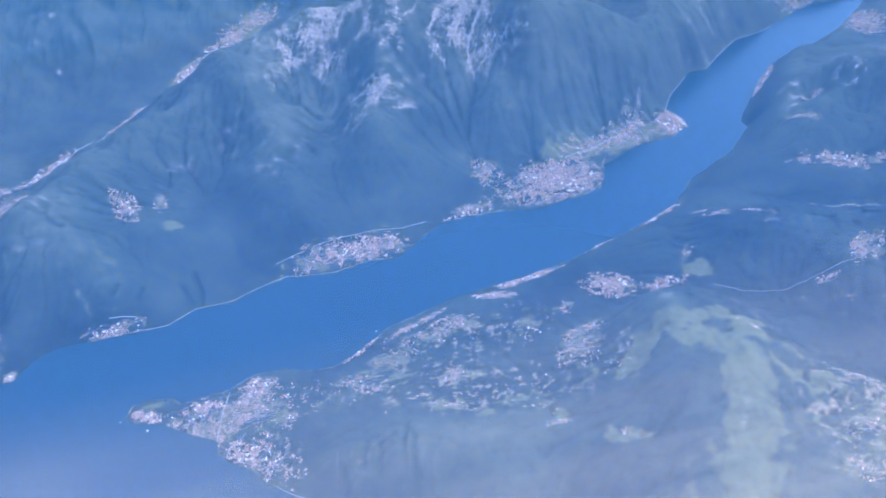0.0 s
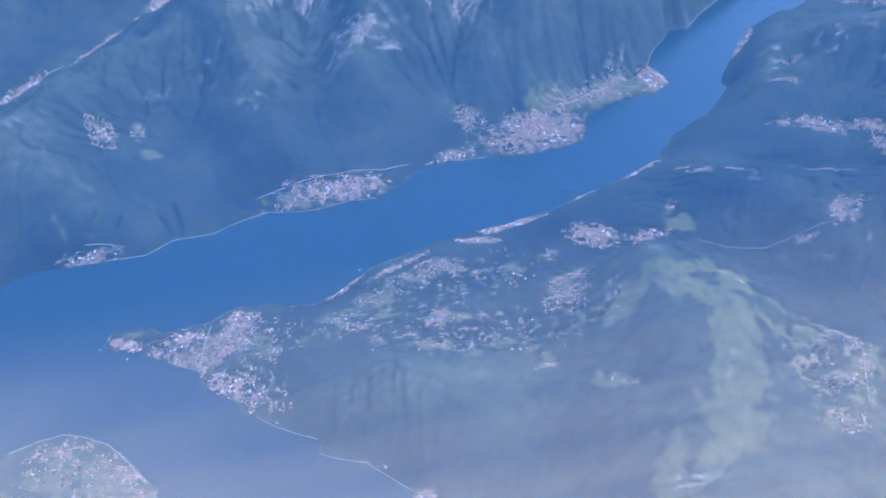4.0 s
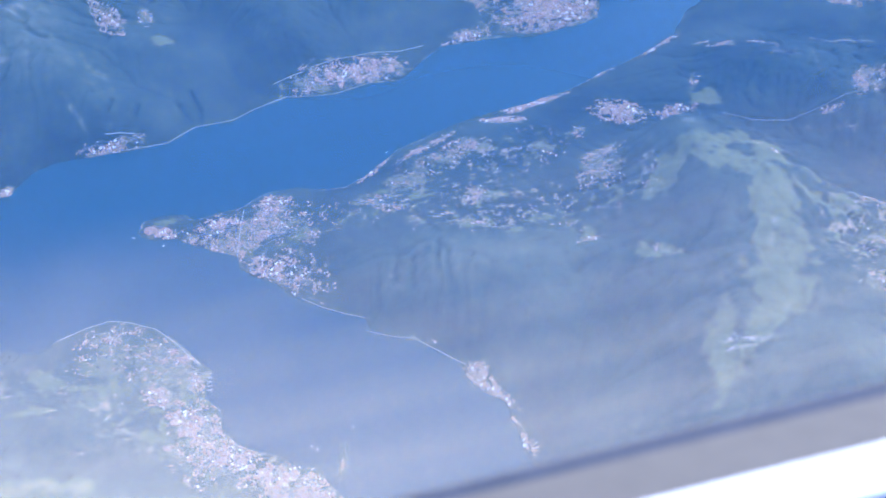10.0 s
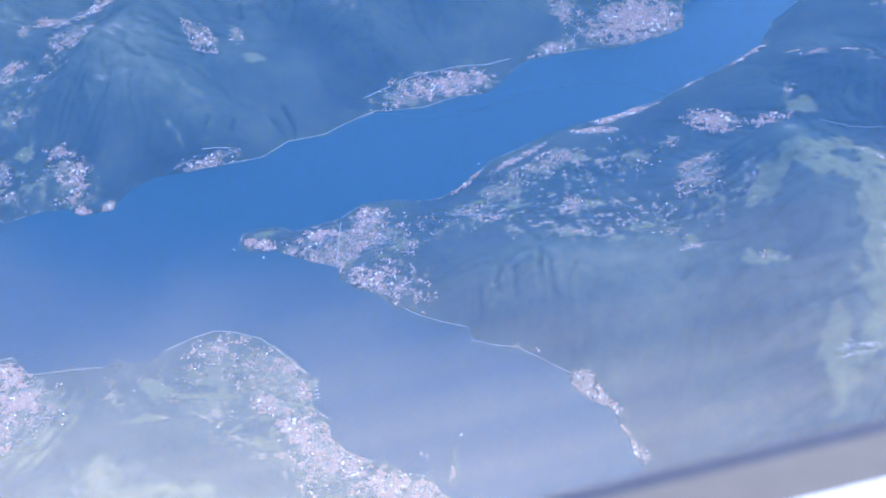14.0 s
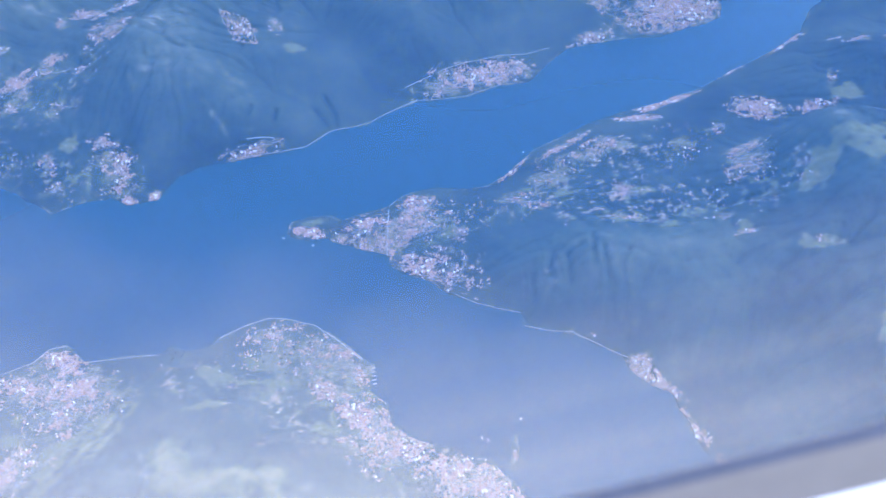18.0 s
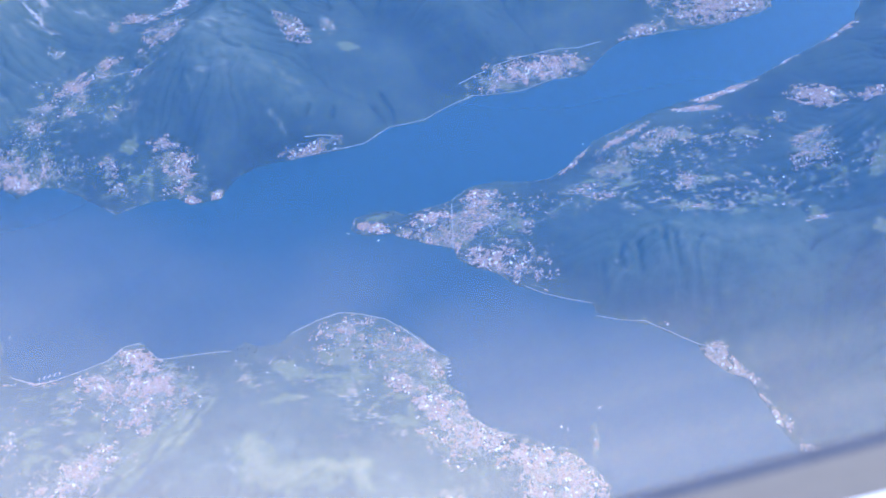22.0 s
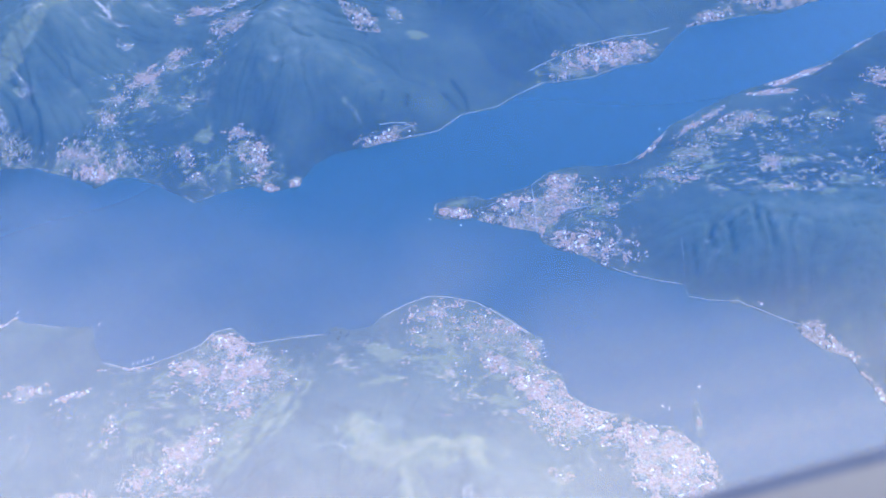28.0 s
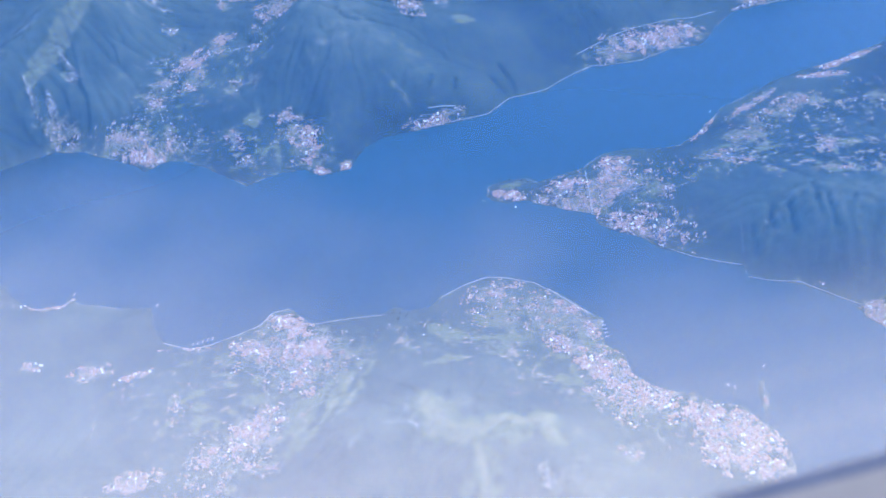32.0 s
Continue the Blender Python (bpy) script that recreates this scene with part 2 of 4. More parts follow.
TOWNS_FILL = [
    (-315, 990, 95, 40, 8, 6, 5),
    (-265, 905, 62, 30, -38, 5, 5),
    (-425, 785, 100, 40, -18, 8, 3),
    (-345, 655, 62, 40, -62, 6, 6),
    (-252, 570, 58, 40, -55, 6, 7),
    (-712, 775, 75, 52, -30, 7, 4),
    (-765, 655, 90, 32, 42, 13, 4),
    (-700, 1185, 58, 32, -65, 10, 2),
    (-935, 1245, 80, 26, -15, 10, 3),
    (200, 1468, 95, 52, 10, 4, 6),
    (-145, 1333, 85, 32, 6, 5, 5),
    (330, 1575, 110, 34, 24, 5, 4),
]
RING_ROAD = [(354, 1061), (392, 1042), (439, 1039), (489, 1042), (542, 1051), (583, 1066)]
RIDGE_ROAD = [(420, 829), (447, 813), (464, 790), (447, 749), (430, 703)]
GRASSY_SPURS = [
    [(-37, 830), (-41, 776), (-47, 738)],
    [(-545, 1363), (-508, 1318), (-497, 1281)],
    [(-631, 1381), (-590, 1301), (-535, 1237)],
    [(-685, 1345), (-660, 1265), (-637, 1184)],
    [(-1132, 1360), (-1099, 1418), (-1063, 1525)],
    [(-593, 1388), (-551, 1340), (-514, 1270)],
    [(-354, 1597), (-324, 1721), (-271, 1729), (-194, 1626), (-133, 1556)],
]
# deep ravines that stand out on the slopes
RAVINES = [
    [(-70, 873), (-75, 848), (-77, 825)], [(-105, 852), (-110, 815)], [(-148, 846), (-151, 817)], [(-63, 842), (-66, 805)], [(-125, 856), (-129, 832)],
    [(-392, 1306), (-378, 1271), (-375, 1249)], [(-408, 1277), (-390, 1251)], [(-500, 1268), (-505, 1252)], [(-464, 1266), (-468, 1250)],
]
TOWNS_FAR_EAST = [
    (1033, 1840, 69, 38, -9, 4, 8),
    (719, 1322, 28, 16, -27, 52, 7),
    (751, 1265, 43, 14, -72, 52, 7),
    (669, 1536, 24, 6, 21, 6, 7),
    (599, 1216, 42, 5, -1, 50, 4),
]
PASTURES_HILL = [
    (-549, 604, 41, 11, -65, 88),
    (-520, 571, 31, 12, -20, 90),
    (-516, 533, 29, 8, -59, 95),
]
TOWNS_STRIPS = [
    (-208, 618, 21, 3, 80, 2, 5),
    (-422, 1013, 27, 7, -24, 2, 9),
    (-341, 961, 22, 5, -26, 2, 8),
    (-15, 621, 37, 5, -70, 3, 8),
    (-30, 668, 18, 8, -73, 4, 8),
]
# pasture along crests: places with half widths
PASTURE_SWATHS = [
    [(258, 922, 6), (284, 905, 10), (305, 872, 14), (322, 820, 24), (310, 750, 30), (280, 690, 26), (240, 640, 20), (190, 590, 12)],
    [(322, 872, 10), (352, 890, 9), (385, 842, 6)],
    [(205, 930, 3), (232, 898, 6), (204, 868, 9), (196, 846, 4)],
    [(-1120, 1370, 12), (-1077, 1454, 22), (-1020, 1551, 16), (-960, 1640, 8)],
]
# dry hilltop pasture, bleached by the summer
DRY_SWATHS = [
    [(-566, 636, 9), (-562, 590, 13), (-530, 560, 12), (-490, 572, 8), (-452, 560, 12), (-444, 535, 5)],
    [(-524, 552, 7), (-518, 500, 8)],
    [(-668, 650, 3), (-642, 700, 4), (-622, 742, 3)],
    [(-690, 640, 3), (-664, 692, 4), (-640, 742, 3)],
    [(-715, 636, 3), (-688, 688, 4), (-664, 734, 3)],
]
# wood tone zones, painted paler for glare in the south-west, darker in the east: middle, half widths, turn, how much
WOOD_TONES = [
    (-1000, 760, 300, 220, 0, 0.30), (-560, 680, 260, 190, 0, 0.28), (120, 800, 220, 110, -10, -0.10), (430, 950, 260, 260, 0, -0.30),
    (520, 1180, 220, 140, 0, -0.35), (-950, 1420, 170, 170, 30, 0.12), (-560, 1330, 160, 60, -30, 0.22), (-60, 835, 130, 60, -10, 0.45),
]
FAR_SHORE_ROAD = [(x, y + 2.2) for x, y in SHORE_FAR_LOWER[:10]]

# ---- materials ----
def material(name, rough=0.9, metal=0.0, colour=(0.5, 0.5, 0.5), spec=0.3):
    m = bpy.data.materials.new(name)
    m.use_nodes = True
    b = m.node_tree.nodes["Principled BSDF"]
    b.inputs["Roughness"].default_value, b.inputs["Metallic"].default_value = rough, metal
    b.inputs["Base Color"].default_value = (*colour, 1)
    b.inputs["Specular IOR Level"].default_value = spec
    return m, m.node_tree, b


def noise_node(nt, size, detail=4.0, rough=0.55, offset=0.0):
    """Noise over world places, with features about that many metres across."""
    geo = nt.nodes.new("ShaderNodeNewGeometry")
    add = nt.nodes.new("ShaderNodeVectorMath")
    add.inputs[1].default_value = (offset, offset * 0.7, offset * 0.3)
    nt.links.new(geo.outputs["Position"], add.inputs[0])
    n = nt.nodes.new("ShaderNodeTexNoise")
    n.inputs["Scale"].default_value, n.inputs["Detail"].default_value = 1.0 / size, detail
    n.inputs["Roughness"].default_value = rough
    nt.links.new(add.outputs[0], n.inputs["Vector"])
    return n.outputs["Fac"]


def math_node(nt, op, a, b=None):
    n = nt.nodes.new("ShaderNodeMath")
    n.operation = op
    for i, v in enumerate((a, b)):
        if v is None:
            continue
        if isinstance(v, (int, float)):
            n.inputs[i].default_value = v
        else:
            nt.links.new(v, n.inputs[i])
    return n.outputs[0]


def step_node(nt, value, low, high, out_low=0.0, out_high=1.0):
    n = nt.nodes.new("ShaderNodeMapRange")
    n.interpolation_type = "SMOOTHSTEP"
    for i, v in enumerate((low, high, out_low, out_high)):
        n.inputs[i + 1].default_value = v
    nt.links.new(value, n.inputs[0])
    return n.outputs[0]


def mix_node(nt, fac, a, b):
    n = nt.nodes.new("ShaderNodeMix")
    n.data_type = "RGBA"
    nt.links.new(fac, n.inputs[0])
    for slot, v in ((6, a), (7, b)):
        if isinstance(v, tuple):
            n.inputs[slot].default_value = (*v, 1)
        else:
            nt.links.new(v, n.inputs[slot])
    return n.outputs[2]


def bump_node(nt, b, height, strength, distance):
    n = nt.nodes.new("ShaderNodeBump")
    n.inputs["Strength"].default_value, n.inputs["Distance"].default_value = strength, distance
    nt.links.new(height, n.inputs["Height"])
    nt.links.new(n.outputs[0], b.inputs["Normal"])


def land_material():
    m, nt, b = material("land", 0.95, spec=0.1)
    cover = nt.nodes.new("ShaderNodeVertexColor")
    cover.layer_name = "cover"
    split = nt.nodes.new("ShaderNodeSeparateColor")
    nt.links.new(cover.outputs["Color"], split.inputs[0])
    meadow, rock, town, strand = split.outputs[0], split.outputs[1], split.outputs[2], cover.outputs["Alpha"]
    wide, mid, fine, grain = noise_node(nt, 120, 3), noise_node(nt, 16, 5, 0.65, 40), noise_node(nt, 5, 4, 0.7, 90), noise_node(nt, 1.6, 3, 0.7, 11)
    stands = nt.nodes.new("ShaderNodeVertexColor")
    stands.layer_name = "stands"
    apart = nt.nodes.new("ShaderNodeSeparateColor")
    nt.links.new(stands.outputs["Color"], apart.inputs[0])
    # woods: paler and darker patches, with glare and ravine shade painted into the tone
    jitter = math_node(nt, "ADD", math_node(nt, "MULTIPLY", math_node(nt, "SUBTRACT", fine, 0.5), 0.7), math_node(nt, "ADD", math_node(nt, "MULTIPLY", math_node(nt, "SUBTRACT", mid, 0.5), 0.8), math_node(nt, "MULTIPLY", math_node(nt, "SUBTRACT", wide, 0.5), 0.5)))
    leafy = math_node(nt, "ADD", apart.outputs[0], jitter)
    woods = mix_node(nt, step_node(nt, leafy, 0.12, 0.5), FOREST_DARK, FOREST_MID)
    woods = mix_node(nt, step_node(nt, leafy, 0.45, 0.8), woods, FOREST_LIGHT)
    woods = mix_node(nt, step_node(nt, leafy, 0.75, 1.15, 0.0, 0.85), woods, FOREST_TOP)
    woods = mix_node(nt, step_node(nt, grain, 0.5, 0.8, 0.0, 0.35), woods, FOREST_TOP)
    # clearings: scattered small glades everywhere, wide meadows where the plan has them
    grass = mix_node(nt, step_node(nt, fine, 0.3, 0.7), GRASS_A, GRASS_B)
    grass = mix_node(nt, step_node(nt, meadow, 0.95, 1.25), grass, GRASS_DRY)
    ragged = math_node(nt, "ADD", meadow, math_node(nt, "MULTIPLY", math_node(nt, "SUBTRACT", math_node(nt, "MULTIPLY", math_node(nt, "ADD", mid, fine), 0.5), 0.5), 2.1))
    colour = mix_node(nt, step_node(nt, ragged, 0.35, 0.85, 0.0, 0.72), woods, grass)
    glade = math_node(nt, "MULTIPLY", step_node(nt, mid, 0.60, 0.68), step_node(nt, fine, 0.5, 0.6))
    colour = mix_node(nt, math_node(nt, "MULTIPLY", glade, 0.5), colour, grass)
    stone = mix_node(nt, step_node(nt, fine, 0.35, 0.7), ROCK_A, ROCK_B)
    bare = math_node(nt, "ADD", rock, math_node(nt, "MULTIPLY", math_node(nt, "SUBTRACT", math_node(nt, "MULTIPLY", math_node(nt, "ADD", fine, mid), 0.5), 0.5), 1.7))
    colour = mix_node(nt, step_node(nt, bare, 0.32, 0.95, 0.0, 0.9), colour, stone)
    yards = mix_node(nt, step_node(nt, fine, 0.35, 0.65), YARD_A, YARD_B)
    yards = mix_node(nt, math_node(nt, "MULTIPLY", step_node(nt, grain, 0.46, 0.58), step_node(nt, town, 0.5, 0.8, 0.25, 1.0)), yards, PAVED)
    built = math_node(nt, "ADD", town, math_node(nt, "MULTIPLY", math_node(nt, "SUBTRACT", math_node(nt, "MULTIPLY", math_node(nt, "ADD", fine, grain), 0.5), 0.5), 2.6))
    colour = mix_node(nt, step_node(nt, built, 0.4, 0.6), colour, yards)
    beach = math_node(nt, "MULTIPLY", strand, step_node(nt, fine, 0.35, 0.55))
    colour = mix_node(nt, beach, colour, BEACH)
    nt.links.new(colour, b.inputs["Base Color"])
    bump_node(nt, b, math_node(nt, "ADD", math_node(nt, "MULTIPLY", fine, 1.6), grain), 0.6, 1.0)
    return m


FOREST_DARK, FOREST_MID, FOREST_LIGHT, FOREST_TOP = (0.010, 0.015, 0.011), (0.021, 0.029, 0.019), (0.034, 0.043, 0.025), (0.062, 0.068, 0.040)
GRASS_A, GRASS_B = (0.066, 0.070, 0.025), (0.118, 0.112, 0.040)
GRASS_DRY = (0.175, 0.150, 0.062)
ROCK_A, ROCK_B = (0.13, 0.105, 0.078), (0.30, 0.24, 0.18)
YARD_A, YARD_B, PAVED, BEACH = (0.034, 0.046, 0.024), (0.095, 0.090, 0.056), (0.30, 0.185, 0.11), (0.26, 0.235, 0.19)


def water_material():
    m, nt, b = material("lake_water", 0.25, colour=(0.004, 0.018, 0.022), spec=0.22)
    wide = noise_node(nt, 420, 1, 0.5, 5)
    nt.links.new(mix_node(nt, step_node(nt, wide, 0.0, 1.0), (0.003, 0.015, 0.019), (0.005, 0.021, 0.026)), b.inputs["Base Color"])
    return m


def island_material(name, stops, rough=0.85, grime=0.35):
    """Paint that differs from house to house, with a little weathering."""
    m, nt, b = material(name, rough)
    geo = nt.nodes.new("ShaderNodeNewGeometry")
    ramp = nt.nodes.new("ShaderNodeValToRGB")
    ramp.color_ramp.interpolation = "CONSTANT"
    for i, (at, c) in enumerate(stops):
        e = ramp.color_ramp.elements[i] if i < 2 else ramp.color_ramp.elements.new(at)
        e.position, e.color = at, (*c, 1)
    nt.links.new(geo.outputs["Random Per Island"], ramp.inputs[0])
    worn = noise_node(nt, 0.5, 4, 0.7)
    nt.links.new(mix_node(nt, step_node(nt, worn, 0.3, 0.8, 0.0, grime), ramp.outputs[0], (0.3, 0.26, 0.21)), b.inputs["Base Color"])
    return m


def plain(name, colour, rough=0.7, size=0.4, vary=0.25, metal=0.0):
    m, nt, b = material(name, rough, metal)
    dark = tuple(c * (1 - vary) for c in colour)
    nt.links.new(mix_node(nt, step_node(nt, noise_node(nt, size, 5, 0.65), 0.3, 0.7), dark, colour), b.inputs["Base Color"])
    return m


LAND, WATER = land_material(), water_material()
WALLS = island_material("house_plaster", [(0.0, (0.320, 0.240, 0.152)), (0.3, (0.320, 0.192, 0.104)), (0.5, (0.368, 0.288, 0.184)), (0.75, (0.288, 0.168, 0.096)), (0.965, (0.620, 0.570, 0.480))])
ROOFS = island_material("roof_tiles", [(0.0, (0.238, 0.102, 0.049)), (0.22, (0.320, 0.139, 0.074)), (0.48, (0.361, 0.197, 0.115)), (0.74, (0.246, 0.205, 0.139)), (0.955, (0.660, 0.610, 0.520))])
LEAVES = island_material("tree_crowns", [(0.0, (0.013, 0.024, 0.013)), (0.35, (0.019, 0.031, 0.016)), (0.65, (0.026, 0.039, 0.019)), (0.88, (0.036, 0.050, 0.023))], grime=0.0)
BARK = plain("bark", (0.16, 0.11, 0.08), 0.95, 0.1)


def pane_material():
    """Clear acrylic; scuffs and window glare are painted into its lower part as a veil."""
    m = bpy.data.materials.new("veiled_window_pane")
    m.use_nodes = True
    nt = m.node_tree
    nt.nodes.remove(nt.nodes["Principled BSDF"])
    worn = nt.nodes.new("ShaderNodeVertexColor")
    worn.layer_name = "glare_scuff"
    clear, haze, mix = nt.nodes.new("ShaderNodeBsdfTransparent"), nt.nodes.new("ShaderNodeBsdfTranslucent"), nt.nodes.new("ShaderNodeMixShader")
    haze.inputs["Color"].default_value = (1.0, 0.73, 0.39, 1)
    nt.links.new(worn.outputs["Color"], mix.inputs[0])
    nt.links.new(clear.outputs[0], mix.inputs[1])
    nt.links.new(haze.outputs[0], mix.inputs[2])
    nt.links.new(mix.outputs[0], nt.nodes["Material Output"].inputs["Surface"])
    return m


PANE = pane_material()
PLASTER = plain("villa_plaster", (0.66, 0.62, 0.58), 0.85)
TILES = plain("villa_tiles", (0.38, 0.21, 0.16), 0.85)
SHEET = plain("sheet_metal_roof", (0.60, 0.54, 0.44), 0.85, 0.8, 0.15)
ASPHALT = plain("pale_road", (0.28, 0.255, 0.215), 0.9, 3.0, 0.3)
STREET = plain("pale_streets", (0.25, 0.225, 0.21), 0.9, 2.0, 0.3)
TIMBER = plain("jetty_planks", (0.40, 0.36, 0.32), 0.85)
HULL = plain("boat_white", (0.74, 0.72, 0.68), 0.35, 0.3, 0.08)
LINING = plain("cabin_lining", (0.80, 0.74, 0.68), 0.55, 0.05, 0.06)
REVEAL = plain("window_reveal", (0.125, 0.102, 0.080), 0.6, 0.05, 0.12)
SHADE_STRIP = plain("navy_shade_strip", (0.018, 0.020, 0.045), 0.7, 0.05, 0.2)
GASKET = plain("rubber_gasket", (0.050, 0.050, 0.062), 0.7, 0.05, 0.2)


# ---- terrain as numbers ----
def run_along(x, y, pts):
    """How far along an open line its nearest point lies."""
    best, value, start = np.full(x.shape, 1e9), np.zeros(x.shape), 0.0
    for p, q in zip(pts, pts[1:]):
        dx, dy = q[0] - p[0], q[1] - p[1]
        length = math.hypot(dx, dy)
        s = ((x - p[0]) * dx + (y - p[1]) * dy) / (length * length)
        c = np.clip(s, 0, 1)
        d = np.hypot(x - p[0] - c * dx, y - p[1] - c * dy)
        value = np.where(d < best, start + s * length, value)
        best, start = np.minimum(best, d), start + length
    return value


def lattice(ix, iy, seed):
    h = (ix * 374761393 + iy * 668265263 + seed * 2246822519) & 0xFFFFFFFF
    h = ((h ^ (h >> 13)) * 1274126177) & 0xFFFFFFFF
    return ((h ^ (h >> 16)) & 0xFFFF) / 65535.0


def value_noise(x, y, seed):
    ix, iy = np.floor(x).astype(np.int64), np.floor(y).astype(np.int64)
    fx, fy = x - ix, y - iy
    fx, fy = fx * fx * fx * (fx * (6 * fx - 15) + 10), fy * fy * fy * (fy * (6 * fy - 15) + 10)
    a, b = lattice(ix, iy, seed), lattice(ix + 1, iy, seed)
    c, d = lattice(ix, iy + 1, seed), lattice(ix + 1, iy + 1, seed)
    return (a + (b - a) * fx) * (1 - fy) + (c + (d - c) * fx) * fy


def fractal(x, y, size, octaves, seed, ridged=False):
    total, weight, k = 0.0, 0.0, 1.0
    for o in range(octaves):
        turn = 0.6 * o
        u, v = (x * math.cos(turn) - y * math.sin(turn)) / size, (x * math.sin(turn) + y * math.cos(turn)) / size
        n = value_noise(u, v, seed + o)
        total = total + k * (1 - np.abs(2 * n - 1) if ridged else n)
        weight, k, size = weight + k, k * 0.52, size * 0.49
    return total / weight


def along(x, y, pts):
    """Distance to an open line, and its own third number where it is nearest."""
    best, value = np.full(x.shape, 1e9), np.zeros(x.shape)
    for p, q in zip(pts, pts[1:]):
        dx, dy = q[0] - p[0], q[1] - p[1]
        s = np.clip(((x - p[0]) * dx + (y - p[1]) * dy) / (dx * dx + dy * dy + 1e-9), 0, 1)
        d = np.hypot(x - p[0] - s * dx, y - p[1] - s * dy)
        near = d < best
        best = np.where(near, d, best)
        if len(p) > 2:
            value = np.where(near, p[2] + s * (q[2] - p[2]), value)
    return best, value


def inside(x, y, ring):
    odd = np.zeros(x.shape, bool)
    for (x0, y0), (x1, y1) in zip(ring, ring[1:] + ring[:1]):
        if y0 != y1:
            odd ^= ((y0 > y) != (y1 > y)) & (x < (x1 - x0) * (y - y0) / (y1 - y0) + x0)
    return odd


def ellipse(x, y, e):
    """How far out in an ellipse of the plan: 0 in its middle, 1 on its edge."""
    a = radians(e[4])
    u, v = (x - e[0]) * math.cos(a) + (y - e[1]) * math.sin(a), -(x - e[0]) * math.sin(a) + (y - e[1]) * math.cos(a)
    return np.hypot(u / e[2], v / e[3])


SHORE_FAR = [(1300, 2300)] + SHORE_FAR_UPPER + SHORE_FAR_LOWER + [(-1400, 1230), (-2600, 1500)]
SHORE_CAPE = [(1340, 2240)] + SHORE_CAPE_NORTH + SHORE_CAPE_TIP + SHORE_CAPE_ARM + [(20, 470), (60, 380), (120, -1500)]
SHORE_SOUTH = [(-2600, 1200), (-1300, 1040)] + SHORE_SOUTH_BAY + SHORE_SOUTH_POINT + [(-200, 440), (-150, 340), (-80, -1500)]
LAND_RINGS = [
    SHORE_FAR + [(-6000, 1700), (-6000, 6000), (6000, 6000), (6000, 4200)],
    SHORE_CAPE + [(120, -6000), (6000, -6000), (6000, 4100)],
    SHORE_SOUTH + [(-80, -6000), (-6000, -6000), (-6000, 1300)],
    [(-207, 640), (-201, 642), (-203, 615), (-211, 595), (-215, 593), (-213, 618)],
]
TOWNS = TOWNS_FAR + TOWNS_WEST_A + TOWNS_WEST_B + TOWNS_HEAD_A + TOWNS_HEAD_B + TOWNS_EAST_A + TOWNS_EAST_B + TOWNS_ARM + TOWNS_SOUTH_A + TOWNS_SOUTH_B + TOWNS_CAPE + TOWNS_VALLEY + TOWNS_SMALL + TOWNS_RIM + TOWNS_FAR_EAST + TOWNS_STRIPS + TOWNS_FILL
MEADOWS = MEADOWS_NORTH + MEADOWS_HEAD_A + MEADOWS_HEAD_B + MEADOWS_EAST + MEADOWS_SOUTH + PASTURES_A + PASTURES_B + PASTURES_C + PASTURES_HILL
# slopes with loose farms: middle, half widths, turn
SETTLED = [(-30, 1030, 210, 70, 18), (40, 930, 190, 70, -10), (-300, 985, 120, 55, 0), (-860, 1380, 150, 110, 0), (-760, 1200, 120, 60, -10), (-960, 1260, 110, 60, -10), (-800, 740, 170, 90, 10), (-420, 720, 100, 110, -30), (-560, 770, 90, 40, 0), (-320, 620, 60, 70, -40), (420, 740, 80, 140, 20)]
# crests: places with their heights, and how wide the flanks are
CRESTS = [
    ([(-836, 1200, 14), (-767, 1316, 48), (-700, 1433, 88), (-645, 1500, 108), (-580, 1640, 90), (-420, 1790, 125), (-190, 1890, 205), (-40, 1870, 212), (90, 1830, 204), (200, 1800, 198), (330, 1800, 165), (440, 1880, 120)], 190),
    ([(-40, 1870, 205), (-80, 1700, 140), (-90, 1560, 80)], 90),
    ([(200, 1800, 190), (230, 1680, 120), (270, 1600, 50)], 90),
    ([(-380, 1810, 170), (-270, 1640, 125), (-250, 1530, 80), (-230, 1430, 50)], 90),
    ([(-700, 1433, 88), (-600, 1340, 72), (-520, 1270, 50)], 80),
    ([(-1500, 2050, 150), (-1150, 2200, 170), (-850, 2350, 190), (-600, 2650, 210)], 260),
    ([(-1240, 1330, 90), (-1120, 1430, 125), (-1050, 1530, 140), (-980, 1700, 150)], 130),
    ([(440, 1900, 120), (560, 2050, 140), (700, 2300, 190), (600, 2700, 210), (0, 2600, 190), (-300, 2900, 220)], 240),
    ([(-230, 880, 34), (-130, 868, 58), (-40, 852, 68), (68, 800, 80), (165, 800, 102), (220, 850, 112), (274, 905, 134)], 105),
    ([(274, 905, 134), (310, 820, 146), (312, 720, 142), (300, 620, 132), (300, 480, 120), (300, 100, 130)], 150),
    ([(430, 480, 130), (560, 600, 140), (720, 760, 140), (1100, 900, 170)], 180),
    ([(366, 1150, 72), (440, 1165, 86), (500, 1140, 82)], 115),
    ([(560, 1090, 84), (700, 1080, 120), (900, 1080, 160)], 120),
    ([(640, 1480, 70), (680, 1560, 95), (760, 1560, 115), (1000, 1480, 160)], 110),
    ([(1000, 1480, 160), (1300, 1300, 190), (1700, 1000, 180)], 260),
    ([(-640, 590, 90), (-570, 595, 106), (-516, 557, 104), (-437, 530, 92), (-400, 430, 85)], 78),
    ([(-1030, 890, 20), (-930, 880, 22)], 40),
    ([(-1150, 650, 45), (-1020, 560, 60), (-900, 420, 80), (-700, 250, 90)], 150),
    ([(-600, 806, 14), (-580, 800, 14)], 16),
    ([(-207, 646, 3), (-219, 587, 3)], 8),
]
